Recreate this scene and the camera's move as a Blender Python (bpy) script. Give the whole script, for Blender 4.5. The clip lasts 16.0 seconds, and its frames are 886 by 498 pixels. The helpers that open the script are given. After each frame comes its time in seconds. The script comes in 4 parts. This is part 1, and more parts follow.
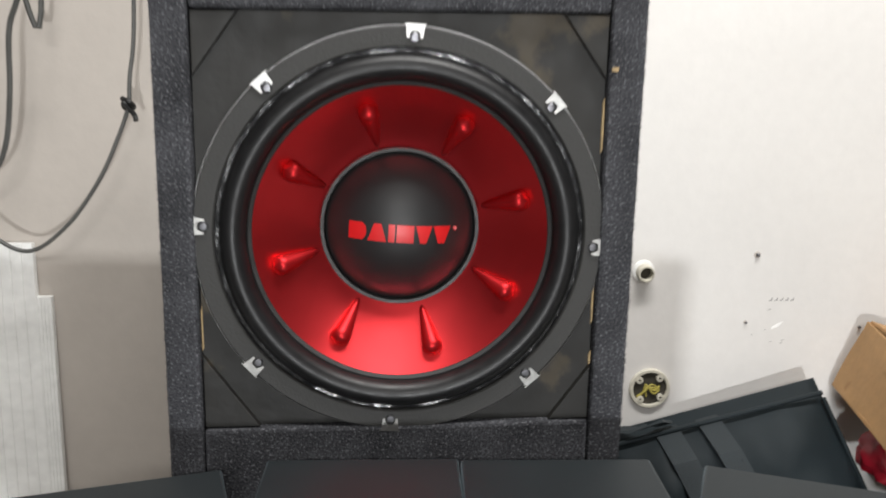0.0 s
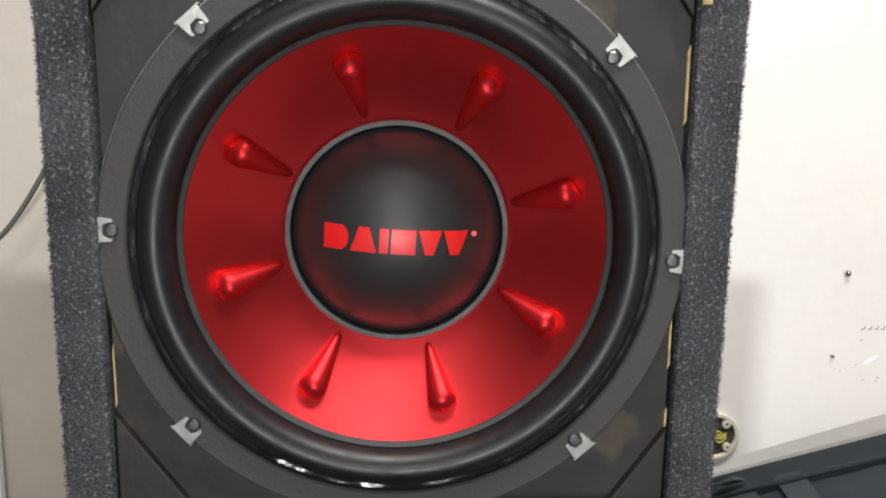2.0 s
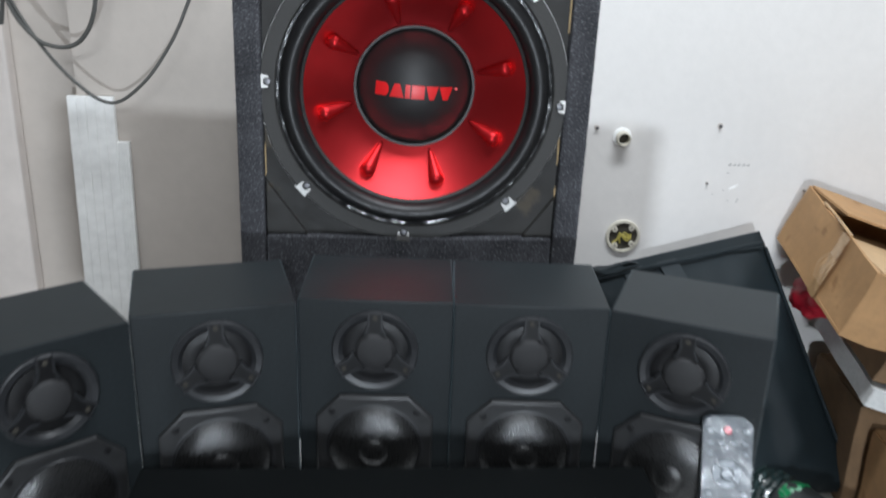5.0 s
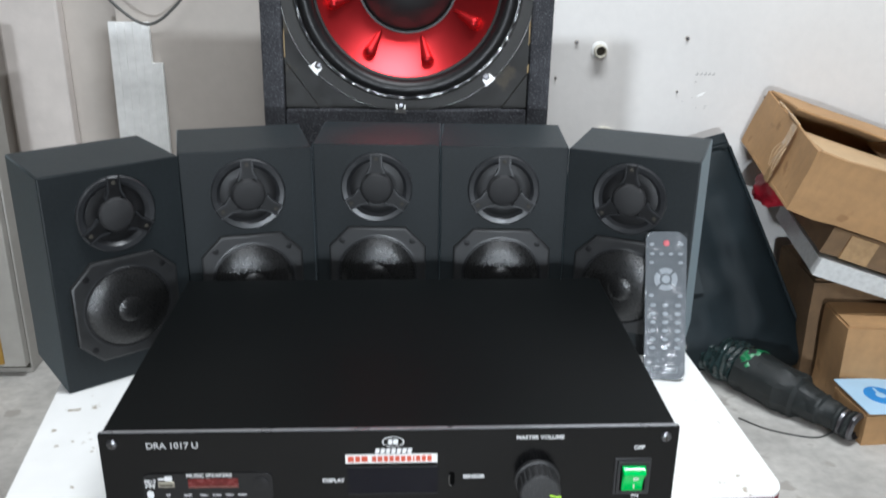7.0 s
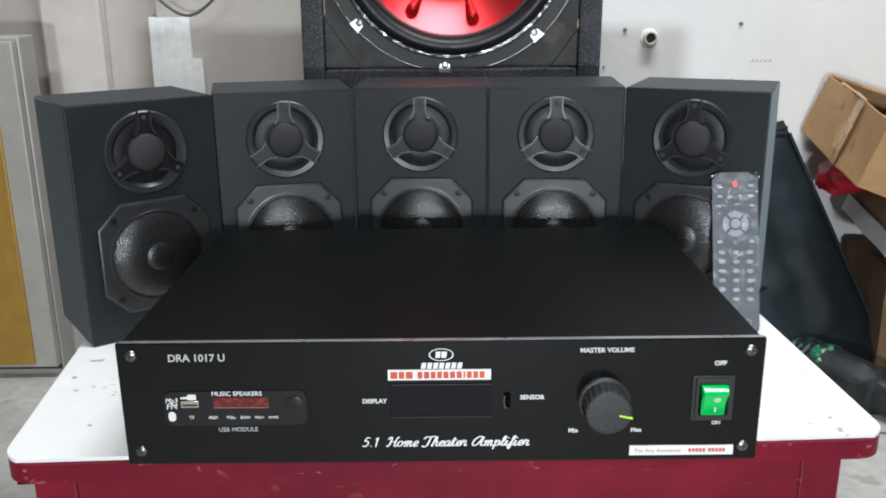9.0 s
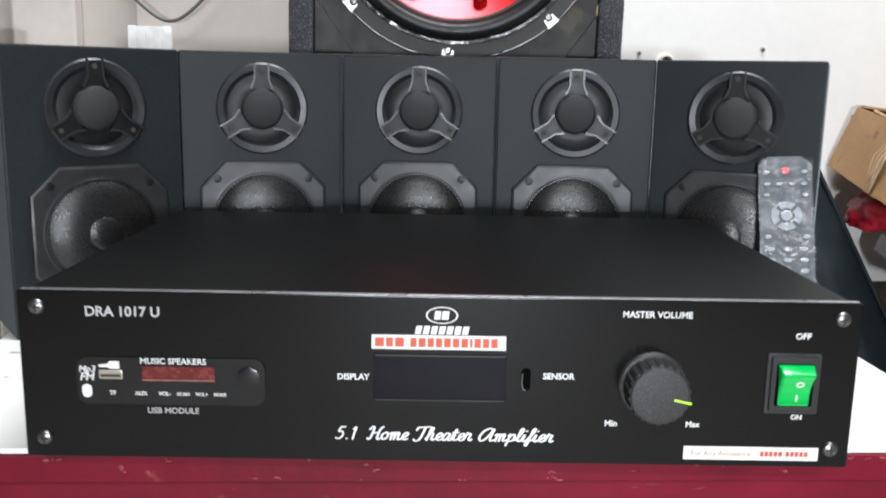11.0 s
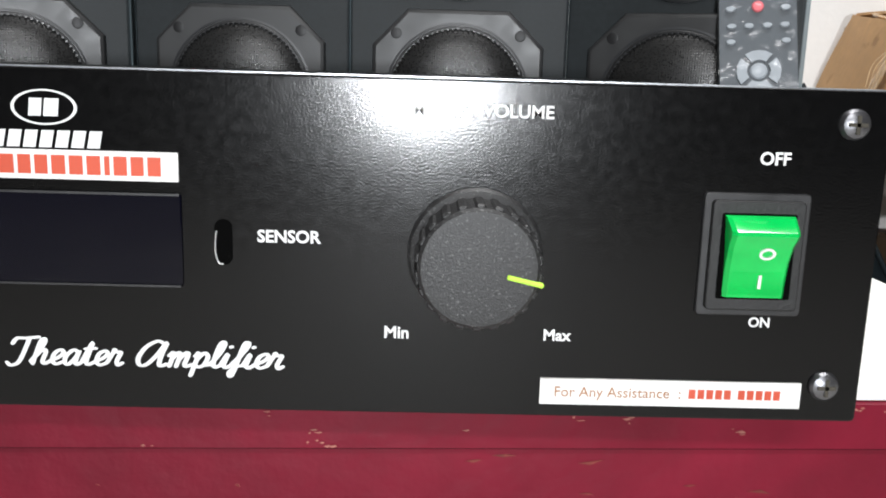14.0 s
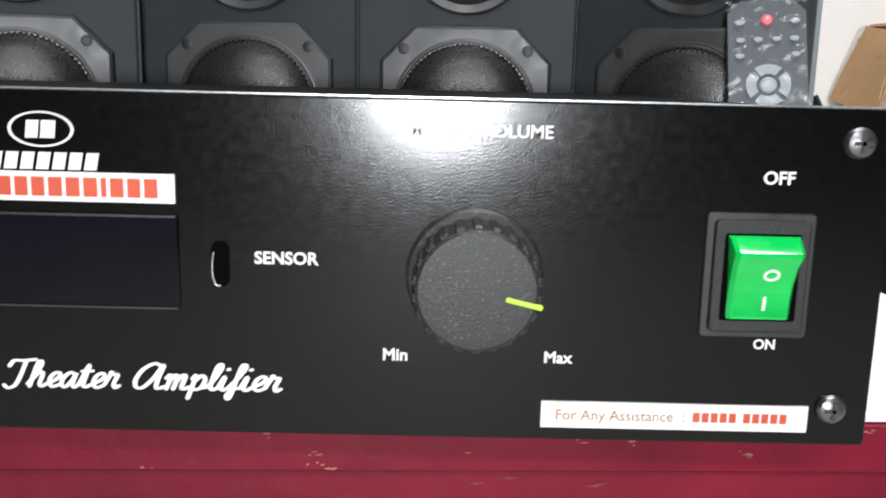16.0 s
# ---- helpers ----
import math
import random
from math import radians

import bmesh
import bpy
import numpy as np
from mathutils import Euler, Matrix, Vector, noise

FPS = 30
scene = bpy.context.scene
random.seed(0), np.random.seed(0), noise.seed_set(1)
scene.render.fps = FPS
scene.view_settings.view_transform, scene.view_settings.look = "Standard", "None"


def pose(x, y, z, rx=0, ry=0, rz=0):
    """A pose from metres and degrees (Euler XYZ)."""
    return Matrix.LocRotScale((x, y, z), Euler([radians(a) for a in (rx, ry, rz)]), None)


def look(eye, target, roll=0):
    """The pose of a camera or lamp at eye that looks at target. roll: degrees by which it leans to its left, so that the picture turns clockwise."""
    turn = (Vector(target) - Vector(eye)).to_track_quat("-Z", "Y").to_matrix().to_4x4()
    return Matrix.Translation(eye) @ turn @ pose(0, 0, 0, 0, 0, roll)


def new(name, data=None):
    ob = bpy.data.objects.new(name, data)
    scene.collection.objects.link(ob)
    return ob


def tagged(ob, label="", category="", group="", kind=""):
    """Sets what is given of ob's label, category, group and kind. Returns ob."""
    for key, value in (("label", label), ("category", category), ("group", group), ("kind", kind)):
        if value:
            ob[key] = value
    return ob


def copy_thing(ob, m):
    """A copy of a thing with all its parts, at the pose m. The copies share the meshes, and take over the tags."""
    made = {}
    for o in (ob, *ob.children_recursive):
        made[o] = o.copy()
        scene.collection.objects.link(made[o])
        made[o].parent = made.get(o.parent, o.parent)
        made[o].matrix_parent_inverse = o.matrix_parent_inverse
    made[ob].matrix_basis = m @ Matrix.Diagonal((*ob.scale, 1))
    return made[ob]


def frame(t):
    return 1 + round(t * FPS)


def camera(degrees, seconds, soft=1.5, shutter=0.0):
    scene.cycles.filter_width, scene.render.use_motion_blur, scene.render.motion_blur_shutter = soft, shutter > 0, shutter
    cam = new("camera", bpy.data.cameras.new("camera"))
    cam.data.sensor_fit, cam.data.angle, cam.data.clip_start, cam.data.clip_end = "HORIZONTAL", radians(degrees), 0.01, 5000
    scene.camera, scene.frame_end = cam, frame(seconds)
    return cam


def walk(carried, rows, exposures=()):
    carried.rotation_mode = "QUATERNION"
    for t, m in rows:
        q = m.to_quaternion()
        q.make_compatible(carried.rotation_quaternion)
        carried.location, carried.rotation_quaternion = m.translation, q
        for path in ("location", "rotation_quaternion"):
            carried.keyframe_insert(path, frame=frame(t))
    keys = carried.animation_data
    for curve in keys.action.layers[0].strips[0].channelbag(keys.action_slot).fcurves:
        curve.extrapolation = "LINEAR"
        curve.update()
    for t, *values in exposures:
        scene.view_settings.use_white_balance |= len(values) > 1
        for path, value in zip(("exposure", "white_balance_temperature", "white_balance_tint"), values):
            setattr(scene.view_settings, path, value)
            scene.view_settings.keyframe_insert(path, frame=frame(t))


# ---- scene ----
cam = camera(53.2, 16.0, 1.8, 0.8)
PATH = [
    (0, (-0.012, -0.129, 0.767), (0.164, 1.815, 0.332), 0.6),
    (0.5, (-0.012, -0.063, 0.739), (0.165, 1.879, 0.296), 0.3),
    (1, (0.0, 0.013, 0.729), (0.143, 1.968, 0.334), 0.7),
    (1.5, (0.005, 0.049, 0.72), (0.14, 2.002, 0.308), 0.4),
    (2, (0.01, 0.059, 0.722), (0.133, 2.016, 0.33), 0.3),
    (2.5, (0.013, 0.056, 0.724), (0.141, 2.015, 0.342), 0.2),
    (3, (0.012, 0.035, 0.727), (0.157, 1.996, 0.361), 0.2),
    (3.5, (0.002, -0.015, 0.74), (0.168, 1.941, 0.355), 0.6),
    (4, (-0.021, -0.121, 0.784), (0.187, 1.799, 0.263), 1.1),
    (4.3, (-0.025, -0.164, 0.799), (0.146, 1.746, 0.231), 1.3),
    (4.5, (-0.02, -0.229, 0.812), (0.12, 1.656, 0.158), 1.7),
    (4.7, (-0.015, -0.284, 0.805), (0.114, 1.589, 0.116), 2.1),
    (6.8, (0.006, -0.558, 0.735), (0.086, 1.308, 0.022), 0.8),
    (7, (0.009, -0.561, 0.717), (0.097, 1.304, 0.0), 0.7),
    (7.5, (0.01, -0.561, 0.696), (0.074, 1.321, 0.021), 0.3),
    (8, (0.008, -0.558, 0.66), (0.051, 1.33, 0.002), 0.0),
    (8.5, (0.004, -0.552, 0.615), (0.033, 1.344, -0.021), 0.3),
    (8.8, (0.002, -0.546, 0.59), (0.029, 1.366, 0.003), -0.0),
    (9, (0.003, -0.54, 0.581), (0.0, 1.378, 0.014), -0.6),
    (9.2, (0.0, -0.531, 0.567), (0.012, 1.393, 0.02), 0.1),
    (11.3, (-0.004, -0.418, 0.448), (0.021, 1.548, 0.082), 1.3),
    (11.5, (-0.001, -0.408, 0.435), (0.055, 1.555, 0.054), 0.9),
    (12, (0.003, -0.398, 0.399), (0.123, 1.555, -0.015), 1.3),
    (12.5, (0.02, -0.372, 0.38), (0.158, 1.578, -0.041), 1.4),
    (13, (0.075, -0.304, 0.376), (0.266, 1.648, -0.015), 2.1),
    (13.5, (0.089, -0.254, 0.361), (0.164, 1.7, -0.056), 1.2),
    (14, (0.095, -0.225, 0.361), (0.145, 1.734, -0.039), 1.7),
    (14.5, (0.095, -0.224, 0.36), (0.12, 1.737, -0.034), 1.5),
    (15, (0.094, -0.222, 0.36), (0.11, 1.74, -0.029), 1.6),
    (15.5, (0.094, -0.221, 0.361), (0.114, 1.74, -0.03), 1.8),
    (16, (0.099, -0.222, 0.363), (0.116, 1.743, -0.012), 1.4),
]
LOOK = [(0, 0.12, 6500, 10), (1.5, 0.32, 6600, 10), (3, 0.30, 6600, 10), (4, 0.12, 6300, 9), (4.5, 0.0, 5850, 8), (7, 0.08, 5900, 8), (9, 0.06, 5980, 8),
        (11.5, 0.36, 6150, 10), (13.5, 0.34, 6300, 10), (16, 0.34, 6300, 10)]
walk(cam, [(t, look(e, g, r)) for t, e, g, r in PATH], LOOK)

# ---- light ----
world = bpy.data.worlds.new("world")
scene.world = world
world.use_nodes = True
world.node_tree.nodes["Background"].inputs[0].default_value = (0.9, 0.95, 1.0, 1)
world.node_tree.nodes["Background"].inputs[1].default_value = 0.05


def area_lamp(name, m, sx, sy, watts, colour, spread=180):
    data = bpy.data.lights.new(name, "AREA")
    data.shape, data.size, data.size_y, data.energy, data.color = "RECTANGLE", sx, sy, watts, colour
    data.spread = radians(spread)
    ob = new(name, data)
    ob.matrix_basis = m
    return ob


area_lamp("ceiling_tube_lamp", look((0.38, 0.06, 2.3), (0.38, 0.34, 0.3)), 1.20, 0.30, 42, (1.0, 0.985, 0.96))
area_lamp("wall_tube_lamp", look((0.0, -2.33, 1.75), (0.0, 0.45, 0.5)), 0.90, 0.10, 24, (1.0, 0.985, 0.96))
# Unseen added lamp, fixed in place of a light that moves with the camera.
area_lamp("flash_stand_in_lamp", look((0.10, -2.3, 0.36), (0.10, 0.4, 0.40)), 0.15, 0.09, 6.6, (0.97, 0.99, 1.0), 80)

T = 0.264          # height of the table top


# ---- materials ----
def mat(name, col, rough=0.5, metal=0.0, var=0.12, scale=40.0, bump=0.0, bscale=300.0, blotch=0.1, bsize=5.0,
        coat=0.0, wear=None, wear_at=0.68, wear_scale=30.0, emit=None, trans=0.0, spec=0.5, rvar=0.06):
    m = bpy.data.materials.new(name)
    m.use_nodes = True
    nt = m.node_tree
    bsdf = nt.nodes["Principled BSDF"]
    link, mk = nt.links.new, nt.nodes.new
    co = mk("ShaderNodeTexCoord").outputs["Object"]

    def noise_at(s, detail=5.0):
        n = mk("ShaderNodeTexNoise")
        n.inputs["Scale"].default_value, n.inputs["Detail"].default_value = s, detail
        link(co, n.inputs["Vector"])
        return n.outputs["Fac"]

    def ramp(fac, lo, hi, a, b):
        n = mk("ShaderNodeMapRange")
        for key, v in (("From Min", lo), ("From Max", hi), ("To Min", a), ("To Max", b)):
            n.inputs[key].default_value = v
        link(fac, n.inputs["Value"])
        return n.outputs["Result"]

    fine, broad = noise_at(scale), noise_at(bsize, 4.0)
    mul = mk("ShaderNodeMath")
    mul.operation = "MULTIPLY"
    link(ramp(fine, 0.3, 0.7, 1 - var, 1 + var), mul.inputs[0])
    link(ramp(broad, 0.3, 0.7, 1 - blotch, 1 + blotch), mul.inputs[1])
    tint = mk("ShaderNodeVectorMath")
    tint.operation = "SCALE"
    tint.inputs[0].default_value = col
    link(mul.outputs[0], tint.inputs["Scale"])
    out = tint.outputs[0]
    if wear:
        mix = mk("ShaderNodeMix")
        mix.data_type = "RGBA"
        mix.inputs["B"].default_value = (*wear, 1)
        link(out, mix.inputs["A"])
        link(ramp(noise_at(wear_scale, 8.0), wear_at, wear_at + 0.05, 0, 1), mix.inputs["Factor"])
        out = mix.outputs["Result"]
    link(out, bsdf.inputs["Base Color"])
    link(ramp(fine, 0.3, 0.7, max(0.02, rough - rvar), min(1, rough + rvar)), bsdf.inputs["Roughness"])
    bsdf.inputs["Metallic"].default_value = metal
    bsdf.inputs["Coat Weight"].default_value = coat
    bsdf.inputs["Coat Roughness"].default_value = 0.12
    bsdf.inputs["Transmission Weight"].default_value = trans
    bsdf.inputs["Specular IOR Level"].default_value = spec
    if emit:
        bsdf.inputs["Emission Color"].default_value = (*emit[:3], 1)
        bsdf.inputs["Emission Strength"].default_value = emit[3]
    if bump:
        b = mk("ShaderNodeBump")
        b.inputs["Strength"].default_value, b.inputs["Distance"].default_value = bump, 0.002
        link(noise_at(bscale, 3.0), b.inputs["Height"])
        link(b.outputs[0], bsdf.inputs["Normal"])
    return m


M_WALL = mat("wall_paint", (0.72, 0.70, 0.675), 0.6, var=0.02, scale=60, bump=0.15, bscale=90, blotch=0.05, bsize=3,
             wear=(0.62, 0.60, 0.56), wear_at=0.73, wear_scale=14)
# Darker beige tone left of the subwoofer, paler tone on the pilaster.
M_WALL_L = mat("wall_beige_tone", (0.50, 0.455, 0.41), 0.65, var=0.03, scale=50, bump=0.15, bscale=90, blotch=0.06, bsize=3)
M_WALL_P = mat("wall_pale_tone", (0.66, 0.605, 0.56), 0.65, var=0.04, scale=40, bump=0.2, bscale=70, blotch=0.08, bsize=6)
# Unseen closing walls, darkened to cut bounced light and reflections.
M_UNSEEN = mat("unseen_wall_dark", (0.05, 0.045, 0.04), 0.7, var=0.05, scale=30)
# Unseen ceiling, greyed below white to lower the bounced light.
M_CEIL = mat("unseen_ceiling_grey", (0.42, 0.41, 0.40), 0.8, var=0.02)
M_FLOOR = mat("dusty_floor", (0.46, 0.445, 0.415), 0.7, var=0.12, scale=60, bump=0.3, bscale=120, blotch=0.2, bsize=9,
              wear=(0.36, 0.34, 0.31), wear_at=0.6, wear_scale=18)
M_LAM = mat("white_laminate", (0.88, 0.88, 0.86), 0.35, var=0.02, scale=30, blotch=0.04, wear=(0.42, 0.37, 0.30), wear_at=0.67, wear_scale=55)
# Joint line darkened in place of the shade under the edge.
M_JOINT_SHADE = mat("dark_red_joint_shade", (0.035, 0.003, 0.006), 0.8, var=0.4, scale=200, spec=0.1)
M_MAROON = mat("maroon_paint", (0.150, 0.0040, 0.0172), 0.5, spec=0.2, var=0.10, scale=45, bump=0.25, bscale=110, blotch=0.22, bsize=11,
               wear=(0.25, 0.05, 0.045), wear_at=0.66, wear_scale=30)
M_RUB = mat("fresh_red_rub", (0.20, 0.0025, 0.013), 0.5, spec=0.2, var=0.2, scale=150, blotch=0.3, bsize=60)
M_STAIN = mat("brown_scuff", (0.18, 0.040, 0.032), 0.6, spec=0.2, var=0.4, scale=260)
M_CHIP = mat("chipped_paint", (0.34, 0.13, 0.10), 0.7, var=0.3, scale=200)
M_AMP = mat("black_textured_steel", (0.0026, 0.0026, 0.0028), 0.16, var=0.1, scale=400, bump=0.030, bscale=1600, blotch=0.05, spec=0.34, rvar=0.02)
M_AMPTOP = mat("black_powder_coat", (0.0035, 0.0042, 0.0044), 0.46, var=0.15, scale=300, rvar=0.01, bump=0.03, bscale=1000, blotch=0.1, spec=0.09)
M_EDGE = mat("pale_metal_edge", (0.35, 0.36, 0.38), 0.3, metal=0.7, var=0.1)
M_INK = mat("white_print", (0.78, 0.78, 0.78), 0.5, var=0.03)
M_INKG = mat("grey_print", (0.45, 0.45, 0.45), 0.5, var=0.05)
M_STICK = mat("white_sticker", (0.85, 0.84, 0.82), 0.3, var=0.02)
M_REDINK = mat("red_print", (0.58, 0.075, 0.03), 0.5, var=0.1)
M_TANINK = mat("tan_print", (0.36, 0.17, 0.07), 0.5, var=0.1)
M_KNOB = mat("black_knob_plastic", (0.017, 0.017, 0.0175), 0.48, var=0.5, scale=1400, bump=0.13, bscale=1900,
             wear=(0.09, 0.09, 0.09), wear_at=0.60, wear_scale=1300)
# Slight glow added to lift the pointer mark's colour.
M_YGREEN = mat("yellow_green_mark_glow", (0.45, 0.80, 0.05), 0.5, emit=(0.45, 0.85, 0.05, 0.12))
# Weak emission added to brighten the green of the rocker.
M_GREEN = mat("green_rocker_glow", (0.004, 0.42, 0.07), 0.16, var=0.10, scale=140, spec=0.5, coat=0.4, emit=(0.02, 0.66, 0.10, 0.11))
M_BEZEL = mat("switch_bezel_plastic", (0.02, 0.02, 0.021), 0.4, var=0.1, scale=200)
M_FRAME = mat("matte_switch_frame", (0.009, 0.009, 0.0095), 0.55, var=0.15, scale=300, bump=0.1, bscale=900)
M_GLASS = mat("dark_display_window", (0.002, 0.002, 0.006), 0.06, var=0.02, spec=0.3)
# Black plates in place of the shade in the slot and rocker gap.
M_BLACK = mat("recess_shade_black", (0.0015, 0.0015, 0.0015), 0.9, spec=0.05)
M_RIMSTEEL = mat("pressed_steel_rim", (0.30, 0.30, 0.295), 0.38, metal=0.9, var=0.15, scale=200)
M_SCREW = mat("dark_screw_steel", (0.16, 0.16, 0.17), 0.3, metal=0.9, var=0.15)
M_REDLED = mat("dim_red_display", (0.10, 0.012, 0.012), 0.25, var=0.4, scale=250, emit=(0.25, 0.02, 0.01, 0.12))
M_MODULE = mat("module_plastic", (0.008, 0.008, 0.009), 0.18, var=0.1)
M_SLOT = mat("usb_slot_metal", (0.45, 0.42, 0.34), 0.35, metal=0.7)
M_SAT = mat("satellite_vinyl", (0.0110, 0.0140, 0.0155), 0.52, var=0.18, scale=300, bump=0.04, bscale=900, blotch=0.15, bsize=14, spec=0.24, rvar=0.03)
M_SAT.node_tree.nodes["Principled BSDF"].inputs["Sheen Weight"].default_value = 0.16
M_SAT.node_tree.nodes["Principled BSDF"].inputs["Sheen Roughness"].default_value = 0.4
M_SAT.node_tree.nodes["Principled BSDF"].inputs["Sheen Tint"].default_value = (0.70, 0.90, 1.0, 1)
M_TWEET = mat("tweeter_plastic", (0.020, 0.021, 0.023), 0.36, var=0.12, scale=120)
# Near-black in place of shade in the waveguide recess; webs and screws share it.
M_GUIDE = mat("waveguide_plastic", (0.007, 0.007, 0.0075), 0.45, var=0.12, scale=120, spec=0.3)
M_TWDOME = mat("tweeter_dome_cloth", (0.014, 0.014, 0.015), 0.6, var=0.2, scale=600, bump=0.4, bscale=1600)
M_PLATE = mat("driver_plate_plastic", (0.016, 0.0163, 0.0168), 0.42, var=0.12, scale=90)
M_PAPER = mat("driver_cone_weave", (0.010, 0.010, 0.010), 0.29, var=0.25, scale=900, bump=0.10, bscale=1400, blotch=0.2)
M_RUBBER = mat("black_rubber", (0.009, 0.009, 0.0095), 0.42, var=0.12, scale=120, blotch=0.12, bsize=20, spec=0.35)
M_RIM = mat("grey_rubber_rim", (0.024, 0.024, 0.024), 0.5, var=0.15, scale=150)
M_GASKET = mat("foam_gasket", (0.036, 0.0355, 0.034), 0.68, var=0.12, scale=130, bump=0.2, bscale=500, blotch=0.1)
M_GLUE = mat("shiny_black_glue", (0.006, 0.006, 0.007), 0.20, var=0.1, bump=0.3, bscale=120)
M_RED = mat("red_anodised_cone", (0.90, 0.057, 0.066), 0.35, metal=1.0, rvar=0.01, var=0.03, scale=30, blotch=0.05)
M_REDDROP = mat("red_drop_lacquer", (0.48, 0.018, 0.022), 0.46, metal=0.85, var=0.03)
M_DOME = mat("satin_black_dome", (0.015, 0.015, 0.0155), 0.47, spec=0.42, rvar=0.01, var=0.06, scale=90)
M_LOGO = mat("red_raised_print", (0.62, 0.010, 0.012), 0.4, var=0.04)
M_CLIP = mat("bright_clip_steel", (0.42, 0.415, 0.40), 0.36, metal=0.85, var=0.15, scale=300)
M_CARPET = mat("grey_flecked_carpet", (0.050, 0.051, 0.056), 0.95, var=0.5, scale=620, bump=0.5, bscale=650, blotch=0.35, bsize=25,
               wear=(0.135, 0.135, 0.145), wear_at=0.58, wear_scale=520, spec=0.04)
M_BAFFLE = mat("black_painted_board", (0.0092, 0.0085, 0.0070), 0.6, var=0.15, scale=60, bump=0.25, bscale=90, blotch=0.25, bsize=16,
               wear=(0.045, 0.034, 0.019), wear_at=0.60, wear_scale=16)
M_BAREWOOD = mat("bare_wood", (0.42, 0.30, 0.15), 0.7, var=0.3, scale=150)
M_WIRE = mat("grey_cable", (0.07, 0.07, 0.065), 0.5, var=0.15)
M_WIREB = mat("black_cable", (0.012, 0.012, 0.012), 0.5, var=0.15)
M_PVC = mat("white_pvc", (0.88, 0.88, 0.86), 0.4, var=0.05, scale=80, blotch=0.08)
M_PVCD = mat("yellowed_pvc", (0.60, 0.57, 0.48), 0.5, var=0.12, scale=90)
# Dark fill in place of shade in holes, slots and gaps; also screws.
M_DARK = mat("hole_shade_and_screws", (0.045, 0.040, 0.030), 0.8, var=0.3)
M_YWIRE = mat("yellow_wire", (0.42, 0.36, 0.08), 0.5)
M_CARD = mat("corrugated_cardboard", (0.40, 0.235, 0.105), 0.75, var=0.08, scale=70, bump=0.2, bscale=150, blotch=0.12, bsize=8,
             wear=(0.30, 0.165, 0.07), wear_at=0.66, wear_scale=20)
M_CARDIN = mat("cardboard_inside", (0.52, 0.36, 0.20), 0.8, var=0.08, scale=80, blotch=0.1)
M_CARDDK = mat("dark_cardboard", (0.20, 0.125, 0.065), 0.8, var=0.12, scale=70, bump=0.2, bscale=150, blotch=0.2, bsize=8)
M_TAPE = mat("clear_packing_tape", (0.42, 0.265, 0.125), 0.2, var=0.12, scale=120, bump=0.6, bscale=90, coat=0.6)
M_FOAM = mat("white_foam_tray", (0.62, 0.63, 0.62), 0.6, var=0.1, scale=150, bump=0.3, bscale=300, blotch=0.15)
M_BAG = mat("dark_teal_nylon", (0.009, 0.0145, 0.0175), 0.65, var=0.2, scale=700, bump=0.12, bscale=900, blotch=0.2, bsize=10, spec=0.25)
M_BAGTRIM = mat("dark_webbing", (0.014, 0.021, 0.025), 0.7, var=0.3, scale=500, bump=0.5, bscale=700)
M_REDCLOTH = mat("red_plastic", (0.38, 0.010, 0.025), 0.4, var=0.1, blotch=0.2)
M_TOOL = mat("black_tool_plastic", (0.012, 0.015, 0.015), 0.55, var=0.2, scale=120, blotch=0.2)
M_WRAP = mat("clear_wrap_over_plastic", (0.020, 0.034, 0.034), 0.18, var=0.5, scale=60, bump=1.0, bscale=70, coat=0.7)
M_GREENLAB = mat("green_label", (0.015, 0.17, 0.06), 0.35, var=0.2)
M_BLUECARD = mat("pale_blue_card", (0.42, 0.62, 0.80), 0.4, var=0.03)
M_BLUE = mat("blue_print", (0.02, 0.24, 0.62), 0.4, var=0.05)
M_CUP = mat("grey_enamel", (0.34, 0.325, 0.295), 0.4, var=0.05, scale=40, blotch=0.1, wear=(0.2, 0.17, 0.12), wear_at=0.74, wear_scale=30)
M_MUST = mat("mustard_wood_panel", (0.30, 0.17, 0.025), 0.5, var=0.15, scale=30, blotch=0.15)
M_REMOTE = mat("dark_remote_plastic", (0.042, 0.052, 0.062), 0.45, var=0.08, scale=150)
M_BTN = mat("grey_rubber_button", (0.26, 0.285, 0.31), 0.6, var=0.06)
M_REDBTN = mat("red_rubber_button", (0.55, 0.10, 0.12), 0.5)
M_PENCIL = mat("pencil_mark", (0.36, 0.35, 0.34), 0.8)


def film_material():
    m = bpy.data.materials.new("crinkled_clear_film")
    m.use_nodes = True
    nt = m.node_tree
    nt.nodes.remove(nt.nodes["Principled BSDF"])
    out = nt.nodes["Material Output"]
    gloss, clear, mix = nt.nodes.new("ShaderNodeBsdfGlossy"), nt.nodes.new("ShaderNodeBsdfTransparent"), nt.nodes.new("ShaderNodeMixShader")
    gloss.inputs["Roughness"].default_value = 0.10
    mix.inputs[0].default_value = 0.012
    n, b = nt.nodes.new("ShaderNodeTexNoise"), nt.nodes.new("ShaderNodeBump")
    co = nt.nodes.new("ShaderNodeTexCoord")
    nt.links.new(co.outputs["Object"], n.inputs["Vector"])
    n.inputs["Scale"].default_value, b.inputs["Strength"].default_value, b.inputs["Distance"].default_value = 260, 0.4, 0.0008
    nt.links.new(n.outputs["Fac"], b.inputs["Height"])
    nt.links.new(b.outputs[0], gloss.inputs["Normal"])
    nt.links.new(clear.outputs[0], mix.inputs[1])
    nt.links.new(gloss.outputs[0], mix.inputs[2])
    haze, cloudy = nt.nodes.new("ShaderNodeMixShader"), nt.nodes.new("ShaderNodeBsdfDiffuse")
